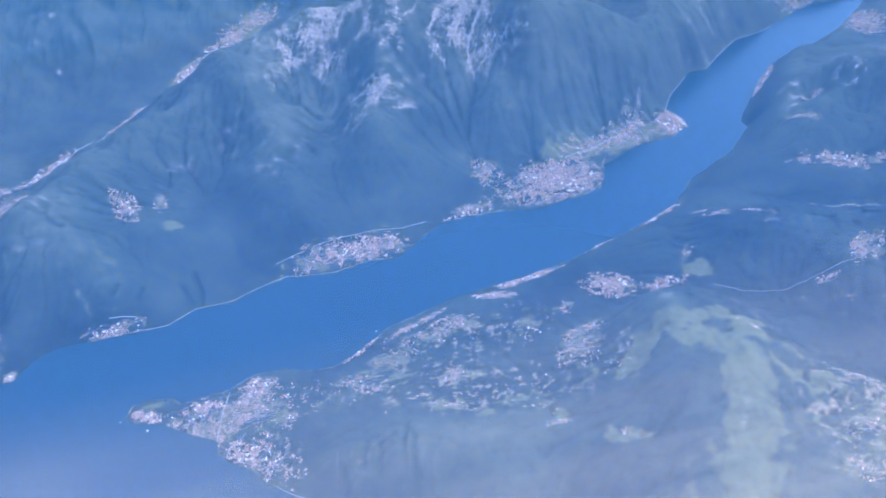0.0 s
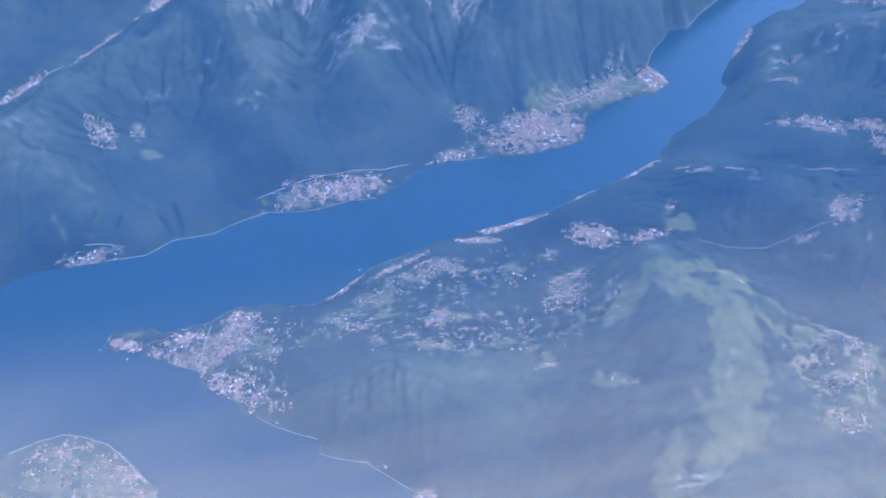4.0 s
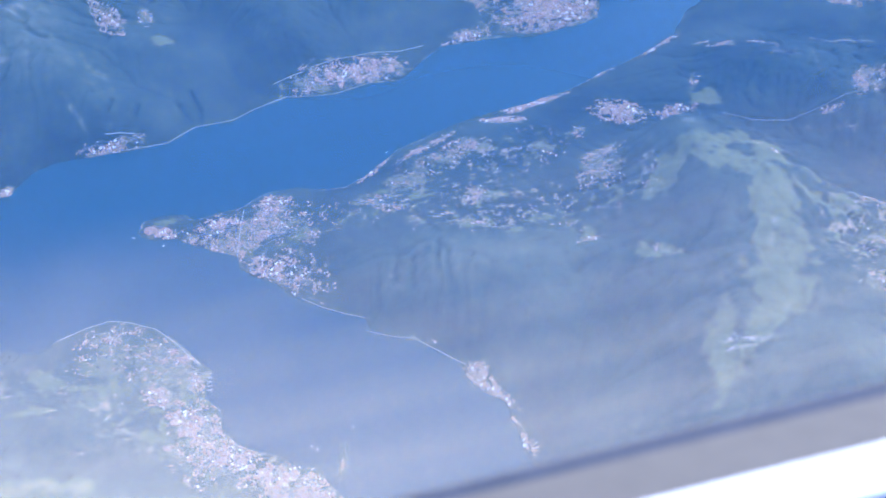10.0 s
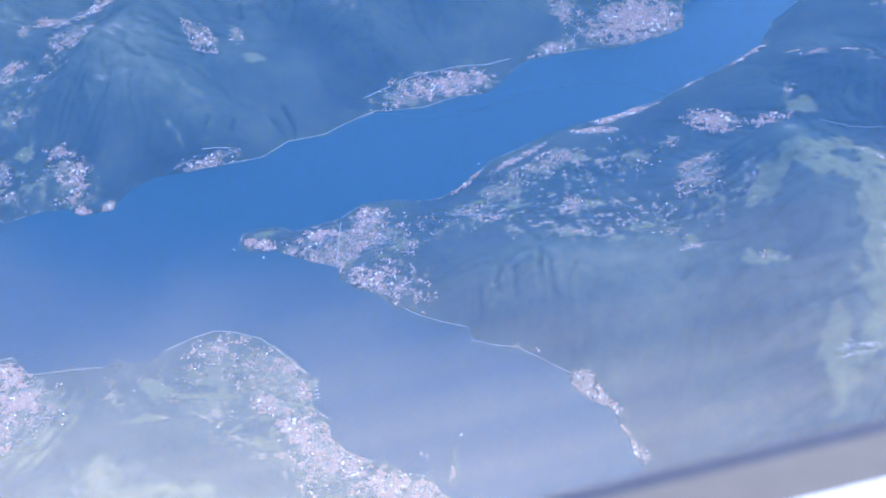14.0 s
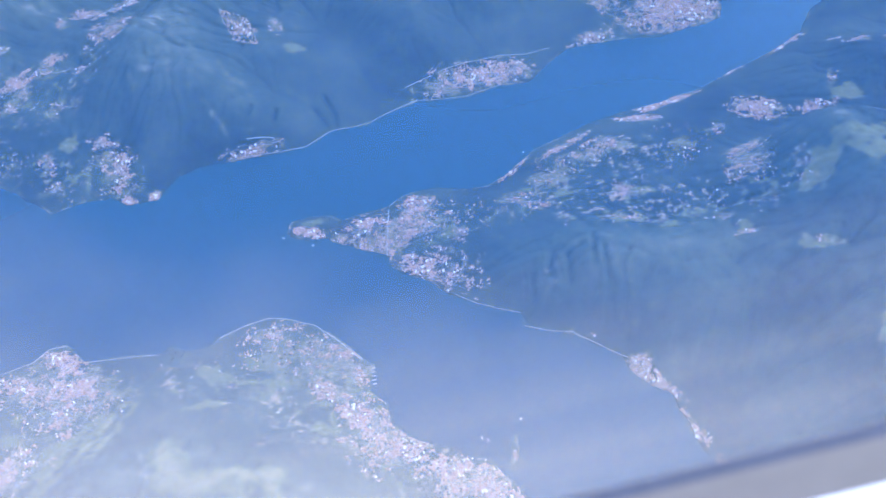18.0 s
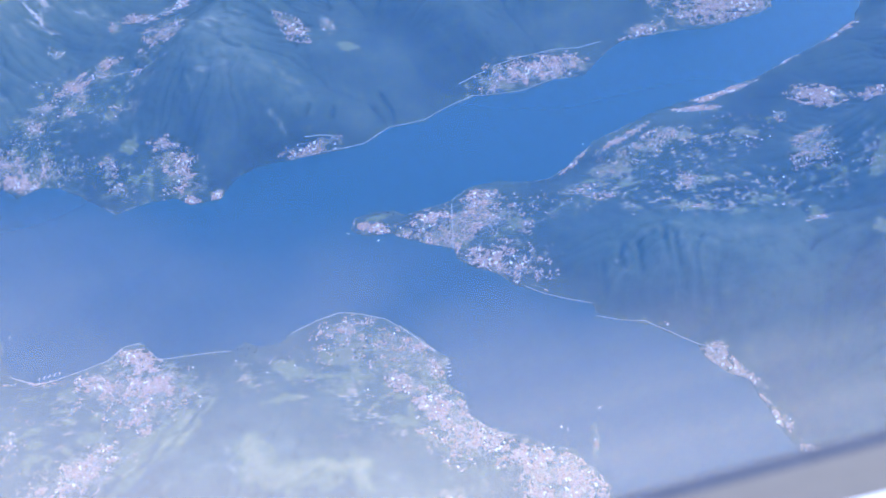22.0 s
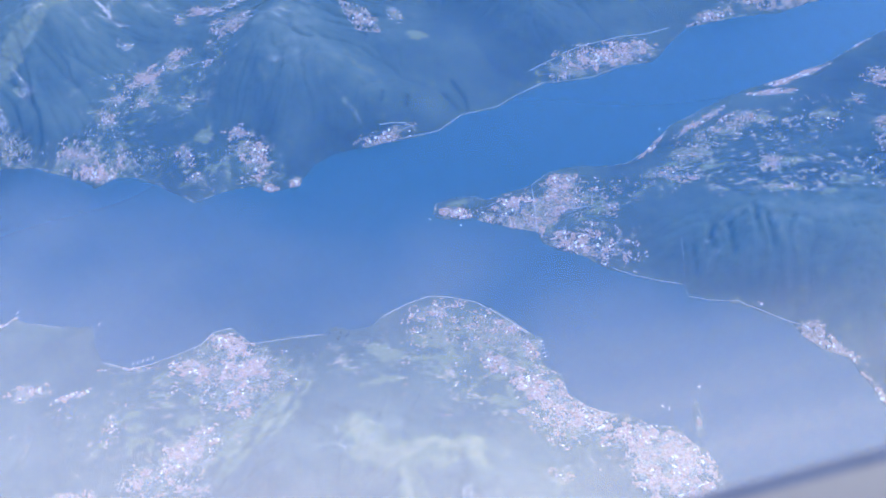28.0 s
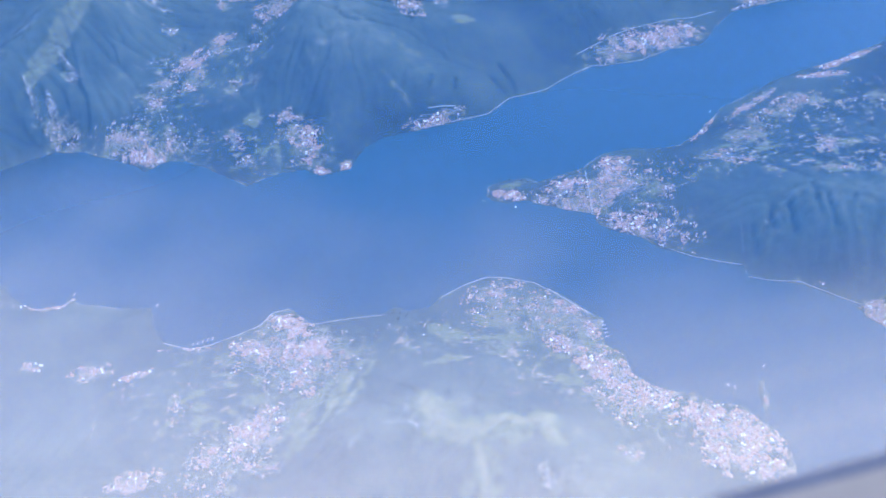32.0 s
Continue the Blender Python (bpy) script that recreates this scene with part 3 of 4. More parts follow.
CAPE_CLIFF = (-95, 830, 85, 45, -20)
SPUR_RISE = 4.0
# known spot heights
SPOTS = [(-515, 1472, 56), (183, 860, 101), (30, 964, 51), (-264, 1547, 70), (594, 1315, 68), (568, 1087, 77), (268, 943, 121), (165, 782, 98), (68, 790, 67), (80, 1105, 36), (-160, 974, 28), (-371, 1285, 20), (-502, 1260, 43), (-860, 1413, 43), (-634, 1386, 85), (-543, 698, 46), (-1067, 1373, 56), (-760, 1471, 34), (-838, 693, 29), (359, 1080, 64), (-780, 1637, 28), (-816, 1638, 29), (-764, 1528, 40), (-429, 1383, 66), (-529, 633, 73), (-710, 718, 12), (335, 906, 109)]


def window(e, k):
    """The part of the grid that an ellipse of the plan can reach, k times its size."""
    r = k * max(e[2], e[3])
    i, j = np.searchsorted(XS, (e[0] - r, e[0] + r)), np.searchsorted(YS, (e[1] - r, e[1] + r))
    return slice(max(j[0] - 1, 0), j[1] + 1), slice(max(i[0] - 1, 0), i[1] + 1)


def spread(grid, times):
    """Softened by its neighbours."""
    for _ in range(times):
        grid = grid.copy()
        grid[1:-1, 1:-1] = 0.5 * grid[1:-1, 1:-1] + 0.125 * (grid[:-2, 1:-1] + grid[2:, 1:-1] + grid[1:-1, :-2] + grid[1:-1, 2:])
    return grid


def eroded(height, strength):
    """Ravines cut by rain: drops start everywhere, run downhill and carve where they meet."""
    rng = np.random.default_rng(404)
    rows, cols = height.shape
    wide_x, wide_y = np.gradient(XS)[None, :], np.gradient(YS)[:, None]
    height = height + 3.0 * strength * (rng.random(height.shape) - 0.5) + (26 + 20 * np.clip((GY - 1450) / 200, 0, 1)) * strength * (fractal(GX, GY, 110, 5, 611) - 0.5)
    for depth, steps in ((1.8, 40), (2.0, 60), (1.8, 60)):
        soft = spread(height, 2)
        down_y, down_x = np.gradient(soft)
        steep = np.hypot(down_x / wide_x, down_y / wide_y)
        down_x, down_y = -down_x / wide_x ** 2, -down_y / wide_y ** 2
        slope = np.hypot(down_x, down_y) + 1e-9
        down_x, down_y = (down_x / slope).ravel(), (down_y / slope).ravel()
        n = 420000
        px, py = rng.uniform(1, cols - 2, n), rng.uniform(1, rows - 2, n)
        vx, vy = np.zeros(n), np.zeros(n)
        count = np.zeros(rows * cols)
        alive, old_x, old_y = np.ones(n), px, py
        for k in range(steps):
            at = np.rint(py).astype(np.int64) * cols + np.rint(px).astype(np.int64)
            count += np.bincount(at, alive, rows * cols)
            vx, vy = 0.3 * vx + down_x[at], 0.3 * vy + down_y[at]
            pace = np.hypot(vx, vy) + 1e-9
            px, py = np.clip(px + vx / pace, 1, cols - 2), np.clip(py + vy / pace, 1, rows - 2)
            if k % 4 == 3:
                # a drop that goes round in a hollow soaks away
                alive = alive * (np.hypot(px - old_x, py - old_y) > 2.2)
                old_x, old_y = px, py
        flow = np.log1p(count.reshape(rows, cols) / (0.5 * steps))
        flow = spread(flow, 1)
        height = height - depth * strength * np.clip(1.2 - (GY - 1400) / 350, 0.3, 1) * np.clip((steep - 0.06) / 0.16, 0, 1) * np.minimum(flow - 0.5, 1.7)
    return spread(height, 1), flow * np.clip(steep / 0.12, 0, 1)


def terrain(x, y):
    """Height of the ground, and its cover: meadow, rock, town and strand."""
    wx, wy = x + 7 * (fractal(x, y, 30, 3, 3) - 0.5), y + 7 * (fractal(x, y, 30, 3, 17) - 0.5)
    main_shore = np.minimum.reduce([along(wx, wy, s)[0] for s in (SHORE_FAR, SHORE_CAPE, SHORE_SOUTH)])
    shore = np.minimum(main_shore, along(wx, wy, LAND_RINGS[3] + LAND_RINGS[3][:1])[0])
    dry = np.logical_or.reduce([inside(wx, wy, r) for r in LAND_RINGS])
    bend_x, bend_y = x + 46 * (fractal(x, y, 140, 3, 41) - 0.5), y + 46 * (fractal(x, y, 140, 3, 57) - 0.5)
    mass, spurs = np.zeros(x.shape), np.zeros(x.shape)
    for number, (pts, width) in enumerate(CRESTS):
        d, h = along(bend_x, bend_y, pts)
        share = (h * np.exp(-0.5 * (d / (0.62 * width)) ** 1.45)) ** 3
        mass += share
        # spurs and ravines run down from each crest
        run = run_along(bend_x, bend_y, pts)
        spurs += share * (fractal(run + 0.25 * d, 0.22 * d, 42, 4, 400 + 10 * number, True) - 0.62) * np.clip(d / 30, 0.2, 1)
    spurs = spurs / (mass + 1.0)
    mass = mass ** (1 / 3)
    far = np.clip((np.maximum(np.abs(x), np.abs(y - 1400)) - 1500) / 900, 0, 1)
    mass = np.maximum(mass, far * (60 + 190 * fractal(x, y, 500, 4, 71, True)))
    gullies = fractal(bend_x, bend_y, 130, 5, 91, True) - 0.62
    height = 3 + 5 * fractal(x, y, 60, 3, 23) + mass * (1 + 0.24 * gullies) + np.minimum(mass, 60) * 0.14 * (fractal(x + 0.4 * y, y, 38, 5, 131, True) - 0.62)
    # terraces on which villages, meadows and known spots lie
    pull, level = np.full(x.shape, 0.25), height * 0.25
    for e in TOWNS + MEADOWS:
        s = window(e, 3.2)
        w = np.exp(-((ellipse(x[s], y[s], e) / 1.25) ** 2)) * 2
        pull[s] += w
        level[s] += w * (e[5] + (height[s] - e[5]) * 0.15)
    for sx, sy, sz in SPOTS:
        s = window((sx, sy, 45, 45), 3)
        w = np.exp(-(((x[s] - sx) ** 2 + (y[s] - sy) ** 2) / 45 ** 2)) * 1.5
        pull[s] += w
        level[s] += w * (sz + (height[s] - sz) * 0.3)
    height = level / pull
    for reach in (5, 4, 4, 3):
        for axis in (0, 1):
            pad = np.concatenate([np.repeat(np.take(height, [0], axis), reach + 1, axis), height, np.repeat(np.take(height, [-1], axis), reach, axis)], axis)
            total = np.cumsum(pad, axis)
            n = height.shape[axis]
            height = (np.take(total, range(2 * reach + 1, 2 * reach + 1 + n), axis) - np.take(total, range(n), axis)) / (2 * reach + 1)
    height = height + np.clip(mass / 80, 0.15, 1) * (SPUR_RISE * spurs + 8 * (fractal(bend_x, bend_y, 34, 5, 241) - 0.5))
    height, flow = eroded(height, np.clip((mass - 12) / 60, 0.05, 1) * (1 + 1.6 * np.exp(-ellipse(x, y, CAPE_CLIFF) ** 4)))
    cut = np.minimum.reduce([along(x + 0.12 * (bend_x - x), y, line)[0] for line in RAVINES])
    height = height - 6 * np.exp(-((cut / 3.2) ** 2))
    ramp = 1 - np.exp(-((shore / 30) ** 1.5))
    height = np.where(dry, np.minimum(0.28 * shore, 0.9) + np.maximum(height, 1.0) * ramp, -np.minimum(0.3 * shore, 14))
    # ragged outlines: clearings and gardens eat into the woods
    rag = 1.5 * (fractal(x, y, 26, 5, 151) - 0.5) + 1.3 * (fractal(x, y, 8, 3, 157) - 0.5)
    rx, ry = x + 26 * (fractal(x, y, 30, 3, 161) - 0.5), y + 26 * (fractal(x, y, 30, 3, 167) - 0.5)
    meadow, town = np.zeros(x.shape), np.zeros(x.shape)
    for e in MEADOWS:
        s = window(e, 3)
        meadow[s] = np.maximum(meadow[s], np.clip(0.5 + 1.4 * (0.95 - ellipse(rx[s], ry[s], e) + 0.6 * rag[s]), 0, 1))
    patches = np.clip(6.0 * (fractal(x, y, 10, 4, 221) + 0.35 * (fractal(x, y, 60, 2, 227) - 0.5) - 0.545), 0, 0.95)
    for e in SETTLED:
        s = window(e, 1.2)
        meadow[s] = np.maximum(meadow[s], patches[s] * np.clip(2.2 - 2 * ellipse(x[s], y[s], e), 0, 1))
    plots = np.clip(6.5 * (fractal(x, y, 8.5, 4, 231) + 0.3 * (fractal(x, y, 70, 2, 237) - 0.5) - 0.60), 0, 0.72)
    for e in SETTLED:
        s = window(e, 1.2)
        town[s] = np.maximum(town[s], plots[s] * np.clip(2.2 - 2 * ellipse(x[s], y[s], e), 0, 1))
    for e in TOWNS:
        s = window(e, 3)
        out = ellipse(rx[s], ry[s], e)
        town[s] = np.maximum(town[s], np.clip(0.3 + 1.2 * (0.95 - out + 1.1 * rag[s]), 0, 1) * (0.40 + 0.045 * e[6]))
        meadow[s] = np.maximum(meadow[s], np.clip(0.4 + 1.2 * (1.1 - out + 1.3 * rag[s]), 0, 1) * (0.6 if e[6] < 5 else 0.42))
    for spur in GRASSY_SPURS:
        meadow = np.maximum(meadow, np.clip(0.62 - along(rx, ry, spur)[0] / 13 + 0.35 * rag, 0, 0.55))
    # open ground: swaths of pasture along the crests, with firm edges
    for line in PASTURE_SWATHS:
        d, half = along(x + 0.35 * (rx - x), y + 0.35 * (ry - y), line)
        meadow = np.maximum(meadow, np.clip(0.42 + 1.3 * (0.8 * half - d) / 12 + 0.75 * rag, 0, 0.7))
    for line in DRY_SWATHS:
        d, half = along(x + 0.35 * (rx - x), y + 0.35 * (ry - y), line)
        meadow = np.maximum(meadow, np.clip(0.72 + 1.1 * (half - d) / 11 + 1.0 * rag, 0, 1.2))
    # crests carry thin grass and pale broadleaf woods, ravines a darker tone
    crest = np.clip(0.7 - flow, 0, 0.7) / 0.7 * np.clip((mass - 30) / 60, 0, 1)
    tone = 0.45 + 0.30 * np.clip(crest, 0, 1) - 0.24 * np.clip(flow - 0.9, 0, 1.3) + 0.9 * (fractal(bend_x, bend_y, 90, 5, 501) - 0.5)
    # paler towards the far north; shade along the ravine lines is painted dark
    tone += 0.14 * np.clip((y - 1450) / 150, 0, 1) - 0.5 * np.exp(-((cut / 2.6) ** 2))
    for e in WOOD_TONES:
        s = window(e, 2)
        tone[s] += e[5] * np.exp(-ellipse(x[s], y[s], e) ** 2)
    bare = np.clip((height - 85) / 45, 0, 1) * np.clip(2.2 - 2 * np.hypot((x + 50) / 330, (y - 1790) / 250), 0, 1)
    cliff = np.clip((fractal(bend_x, bend_y, 40, 4, 171, True) - 0.66) * 3.2, 0, 0.5) * np.clip(mass / 60, 0, 1)
    rock = np.clip(np.clip(spurs * 3.2 - 0.22, 0, 0.62) * np.clip((mass - 35) / 40, 0, 1) * np.clip((fractal(x, y, 110, 2, 281) - 0.46) * 6, 0, 1) + bare * (1 - 0.6 * np.exp(-((x - 15) / 35) ** 2)) * (0.30 + 0.50 * np.clip(flow - 0.8, -0.4, 1.3) + 0.35 * crest + 1.3 * (fractal(bend_x, bend_y, 55, 5, 191, True) - 0.55)) + cliff * 0.95 * np.clip((fractal(x, y, 90, 2, 181) - 0.45) * 5, 0, 1), 0, 1)
    strand = np.where(dry, np.clip(along(x, y, SHORE_CAPE_ARM)[0] / 40, 0.15, 1) * np.clip((2.2 - main_shore) / 1.2, 0, 1) * np.clip((fractal(x, y, 32, 3, 211) - 0.54) * 5, 0, 0.8) * np.clip(1.2 - mass / 50, 0, 1), 0)
    return height, meadow, rock, town, strand, np.clip(tone, 0, 1)


def stretch(low, high, step, reach_low, reach_high, grow):
    """Grid lines: even between low and high, wider and wider beyond."""
    mid = list(np.arange(low, high, step))
    out, s = [], step
    at = mid[-1] + step
    while at < reach_high:
        out.append(at)
        s *= grow
        at += s
    back, s, at = [], step, low - step
    while at > reach_low:
        back.append(at)
        s *= grow
        at -= s
    return np.array([reach_low] + back[::-1] + mid + out + [reach_high])


XS = stretch(-1230, 720, CELL, -4700, 4700, 1.024)
YS = stretch(470, 1900, CELL, -2500, 4700, 1.022)
GX, GY = np.meshgrid(XS, YS)
GZ, G_MEADOW, G_ROCK, G_TOWN, G_STRAND, G_TONE = terrain(GX, GY)


def sample(grid, x, y):
    """Value of a grid at any place."""
    i, j = np.clip(np.searchsorted(XS, x) - 1, 0, len(XS) - 2), np.clip(np.searchsorted(YS, y) - 1, 0, len(YS) - 2)
    u, v = (x - XS[i]) / (XS[i + 1] - XS[i]), (y - YS[j]) / (YS[j + 1] - YS[j])
    return (grid[j, i] * (1 - u) + grid[j, i + 1] * u) * (1 - v) + (grid[j + 1, i] * (1 - u) + grid[j + 1, i + 1] * u) * v


def ground_at(x, y):
    return float(sample(GZ, np.array([x]), np.array([y]))[0])


# ---- helpers for meshes ----
def mesh_from(name, verts, faces, mat, smooth=False):
    me = bpy.data.meshes.new(name)
    me.from_pydata(verts, [], faces)
    me.materials.append(mat)
    if smooth:
        me.shade_smooth()
    me.update()
    return me


def part(name, mesh, parent, label=""):
    ob = new(name, mesh)
    ob.parent = parent
    return tagged(ob, label) if label else ob


def thing(name, label, category, group="", kind=""):
    return tagged(new(name), label, category, group, kind)


def grid_mesh(name, xs, ys, z, mat):
    ny, nx = z.shape
    co = np.empty((ny * nx, 3), np.float32)
    gx, gy = np.meshgrid(xs, ys)
    co[:, 0], co[:, 1], co[:, 2] = gx.ravel(), gy.ravel(), z.ravel()
    a = (np.arange(ny - 1)[:, None] * nx + np.arange(nx - 1)[None, :]).ravel()
    quads = np.stack([a, a + 1, a + nx + 1, a + nx], 1).astype(np.int32)
    me = bpy.data.meshes.new(name)
    me.vertices.add(len(co))
    me.vertices.foreach_set("co", co.ravel())
    me.loops.add(quads.size)
    me.loops.foreach_set("vertex_index", quads.ravel())
    me.polygons.add(len(quads))
    me.polygons.foreach_set("loop_start", np.arange(0, quads.size, 4, dtype=np.int32))
    me.polygons.foreach_set("loop_total", np.full(len(quads), 4, np.int32))
    me.materials.append(mat)
    me.update(calc_edges=True)
    me.shade_smooth()
    return me


# ---- ground and lake ----
ground_mesh = grid_mesh("ground", XS, YS, GZ, LAND)
layer = ground_mesh.color_attributes.new("cover", "FLOAT_COLOR", "POINT")
layer.data.foreach_set("color", np.stack([G_MEADOW, G_ROCK, G_TOWN, G_STRAND], -1).astype(np.float32).ravel())
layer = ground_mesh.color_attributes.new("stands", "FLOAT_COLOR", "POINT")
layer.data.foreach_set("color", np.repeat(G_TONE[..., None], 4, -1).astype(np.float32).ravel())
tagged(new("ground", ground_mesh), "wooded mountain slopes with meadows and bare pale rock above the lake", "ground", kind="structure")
lake_lines = np.linspace(-4700, 4700, 41)
lake_mesh = grid_mesh("water", lake_lines, lake_lines + 1100, np.zeros((41, 41)), WATER)
tagged(new("water", lake_mesh), "deep blue calm lake water between wooded shores", "lake", kind="structure")


# ---- flat tinted sheets: blue imitates haze over the whole valley, white imitates window glare in the south-west ----
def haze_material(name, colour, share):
    """Haze and glare painted as a tinted, partly clear sheet; share gives how much, as a number or a node's output."""
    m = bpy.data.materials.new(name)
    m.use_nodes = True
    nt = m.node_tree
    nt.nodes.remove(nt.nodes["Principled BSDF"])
    clear, tint, mix = nt.nodes.new("ShaderNodeBsdfTransparent"), nt.nodes.new("ShaderNodeBsdfDiffuse"), nt.nodes.new("ShaderNodeMixShader")
    tint.inputs["Color"].default_value = (*colour, 1)
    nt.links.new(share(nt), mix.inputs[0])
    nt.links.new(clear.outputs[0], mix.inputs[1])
    nt.links.new(tint.outputs[0], mix.inputs[2])
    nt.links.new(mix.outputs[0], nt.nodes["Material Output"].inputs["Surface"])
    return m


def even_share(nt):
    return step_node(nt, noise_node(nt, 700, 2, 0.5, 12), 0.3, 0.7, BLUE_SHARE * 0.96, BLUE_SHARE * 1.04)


def glare_share(nt):
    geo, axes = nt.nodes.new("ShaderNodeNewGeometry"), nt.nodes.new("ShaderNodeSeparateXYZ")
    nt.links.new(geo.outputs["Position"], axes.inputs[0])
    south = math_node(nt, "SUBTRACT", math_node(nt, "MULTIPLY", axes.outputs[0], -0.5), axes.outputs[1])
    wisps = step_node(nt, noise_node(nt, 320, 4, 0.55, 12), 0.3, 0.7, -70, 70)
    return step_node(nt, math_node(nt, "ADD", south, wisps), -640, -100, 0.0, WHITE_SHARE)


BLUE_HAZE_TINT, BLUE_SHARE = (0.035, 0.20, 0.44), 0.13
WHITE_GLARE, WHITE_SHARE = (0.88, 0.63, 0.36), 0.17
haze_mesh = grid_mesh("haze", lake_lines, lake_lines + 1100, np.full((41, 41), 330.0), haze_material("blue_haze_tint", BLUE_HAZE_TINT, even_share))
tagged(new("haze", haze_mesh), "flat blue-tinted sheet standing in for haze over the lake valley", "haze", kind="structure")
# white sheet added over the south-west bays to imitate glare in the window
bay_mesh = grid_mesh("bay_glare", lake_lines[:24], np.linspace(-3000, 1080, 24), np.full((24, 24), 160.0), haze_material("white_glare", WHITE_GLARE, glare_share))
tagged(new("bay_glare", bay_mesh), "white-tinted sheet standing in for window glare over the lake bays", "haze", kind="structure")


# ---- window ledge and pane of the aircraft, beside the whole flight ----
PANE_VEIL = (0.016, 0.112, 0.035)


# the ledge lies a little lower towards the end: seconds of flight, degrees
SAG = ((0, 14, 19, 25, 28, 31), (0, 0, -0.5, -0.7, -1.3, -1.8))


def window_ledge():
    heading = PACE.normalized()
    lift = (Vector((0, 0, 1)) - heading * heading.z).normalized()
    ahead = lift.cross(heading) * (1 if lift.cross(heading).y > 0 else -1)
    tilt = 1 if (Matrix.Rotation(0.01, 3, ahead.cross(lift)) @ ahead).dot(lift) > 0 else -1
    ledge = thing("window_ledge", "pale cabin window ledge with grey reveal and dark rubber gasket", "window sill", kind="structure")

    def run(name, profile, mat, label, closed=True):
        # profile: degrees below the level view and metres from the eye's line
        ring = [ahead * (r * math.cos(radians(a))) + lift * (r * math.sin(radians(a))) for a, r in profile]
        n, stations = len(ring), np.linspace(-4.0, 36.0, 81)
        verts = [tuple(START + PACE * float(t) + Matrix.Rotation(radians(float(np.interp(t, *SAG))) * tilt, 3, ahead.cross(lift)) @ p) for t in stations for p in ring]
        faces = [(k * n + i, k * n + (i + 1) % n, (k + 1) * n + (i + 1) % n, (k + 1) * n + i) for k in range(len(stations) - 1) for i in range(n if closed else n - 1)]
        return part(name, mesh_from(name, verts, faces, mat), ledge, label)

    run("gasket", [(-57.60, 1.64), (-58.45, 1.61), (-60.2, 1.62), (-60.2, 1.68)], GASKET, "dark rubber gasket")
    run("reveal", [(-58.40, 1.605), (-59.5, 1.55), (-61.0, 1.478), (-63.5, 1.495), (-63.5, 1.612), (-60.2, 1.618)], REVEAL, "grey plastic reveal")
    run("lining", [(-60.9, 1.47), (-61.5, 1.43), (-62.4, 1.39), (-63.2, 1.37), (-63.6, 1.375), (-63.6, 1.44), (-63.4, 1.487)], LINING, "white plastic lining")
    # dark strip added in place of the shade below the lining
    run("shade_strip", [(-63.7, 1.372), (-64.4, 1.355), (-65.0, 1.34), (-70.0, 1.29), (-80.0, 1.31), (-80.0, 1.47), (-66.0, 1.49), (-63.7, 1.48)], SHADE_STRIP, "dark navy strip for the shade below the lining")
    # the pane stands upright behind the gasket; its painted glare and scuffs lie along the flight and thicken downwards
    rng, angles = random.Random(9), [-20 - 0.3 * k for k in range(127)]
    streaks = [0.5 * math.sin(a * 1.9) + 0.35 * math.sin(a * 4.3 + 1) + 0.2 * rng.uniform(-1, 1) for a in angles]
    glare_scuff = []
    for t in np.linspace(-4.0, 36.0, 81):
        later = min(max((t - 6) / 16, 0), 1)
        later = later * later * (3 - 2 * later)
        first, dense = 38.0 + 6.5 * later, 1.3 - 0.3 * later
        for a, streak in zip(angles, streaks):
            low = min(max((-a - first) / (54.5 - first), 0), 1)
            glare_scuff.append(PANE_VEIL[0] + low * dense * (PANE_VEIL[1] + PANE_VEIL[2] * streak))
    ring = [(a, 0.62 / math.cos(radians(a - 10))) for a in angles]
    pane = run("pane", ring, PANE, "clear acrylic pane with scuffs and glare painted in as a veil", False)
    layer = pane.data.color_attributes.new("glare_scuff", "FLOAT_COLOR", "POINT")
    layer.data.foreach_set("color", np.repeat(np.array(glare_scuff, np.float32)[:, None], 4, 1).ravel())
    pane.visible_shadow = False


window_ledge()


# ---- houses ----
def house_block(x, y, turn, scale, seed, size=(0.75, 1.35)):
    """Walls and roofs of houses at those places, as two lists of corners and faces."""
    rng, n = np.random.default_rng(seed), len(x)
    a = rng.uniform(*size, n) * scale * 0.5
    b = a * rng.uniform(0.55, 0.95, n)
    h, rise = rng.uniform(0.5, 1.0, n) * (0.8 + 0.3 * scale), b * rng.uniform(0.3, 0.55, n)
    z, c, s = sample(GZ, x, y), np.cos(turn), np.sin(turn)

    def at(u, v, w):
        return np.stack([x + c * u - s * v, y + s * u + c * v, z + w], 1)

    low = h - 0.12 * rise / b
    e, g, sunk, top = a + 0.1, b + 0.12, -1.2 + 0 * h, h + rise
    wv = np.stack([at(-a, -b, sunk), at(a, -b, sunk), at(a, b, sunk), at(-a, b, sunk), at(-a, -b, h), at(a, -b, h), at(a, b, h), at(-a, b, h), at(-a, 0, top), at(a, 0, top)], 1).reshape(-1, 3)
    rv = np.stack([at(-e, -g, low), at(e, -g, low), at(e, g, low), at(-e, g, low), at(-e, 0, top + 0.06), at(e, 0, top + 0.06)], 1).reshape(-1, 3)
    wf = [tuple(k + q for q in f) for k in range(0, 10 * n, 10) for f in ((0, 1, 5, 4), (2, 3, 7, 6), (1, 2, 6, 9, 5), (3, 0, 4, 8, 7))]
    rf = [tuple(k + q for q in f) for k in range(0, 6 * n, 6) for f in ((0, 1, 5, 4), (2, 3, 4, 5), (1, 2, 5), (3, 0, 4))]
    return wv.tolist(), wf, rv.tolist(), rf


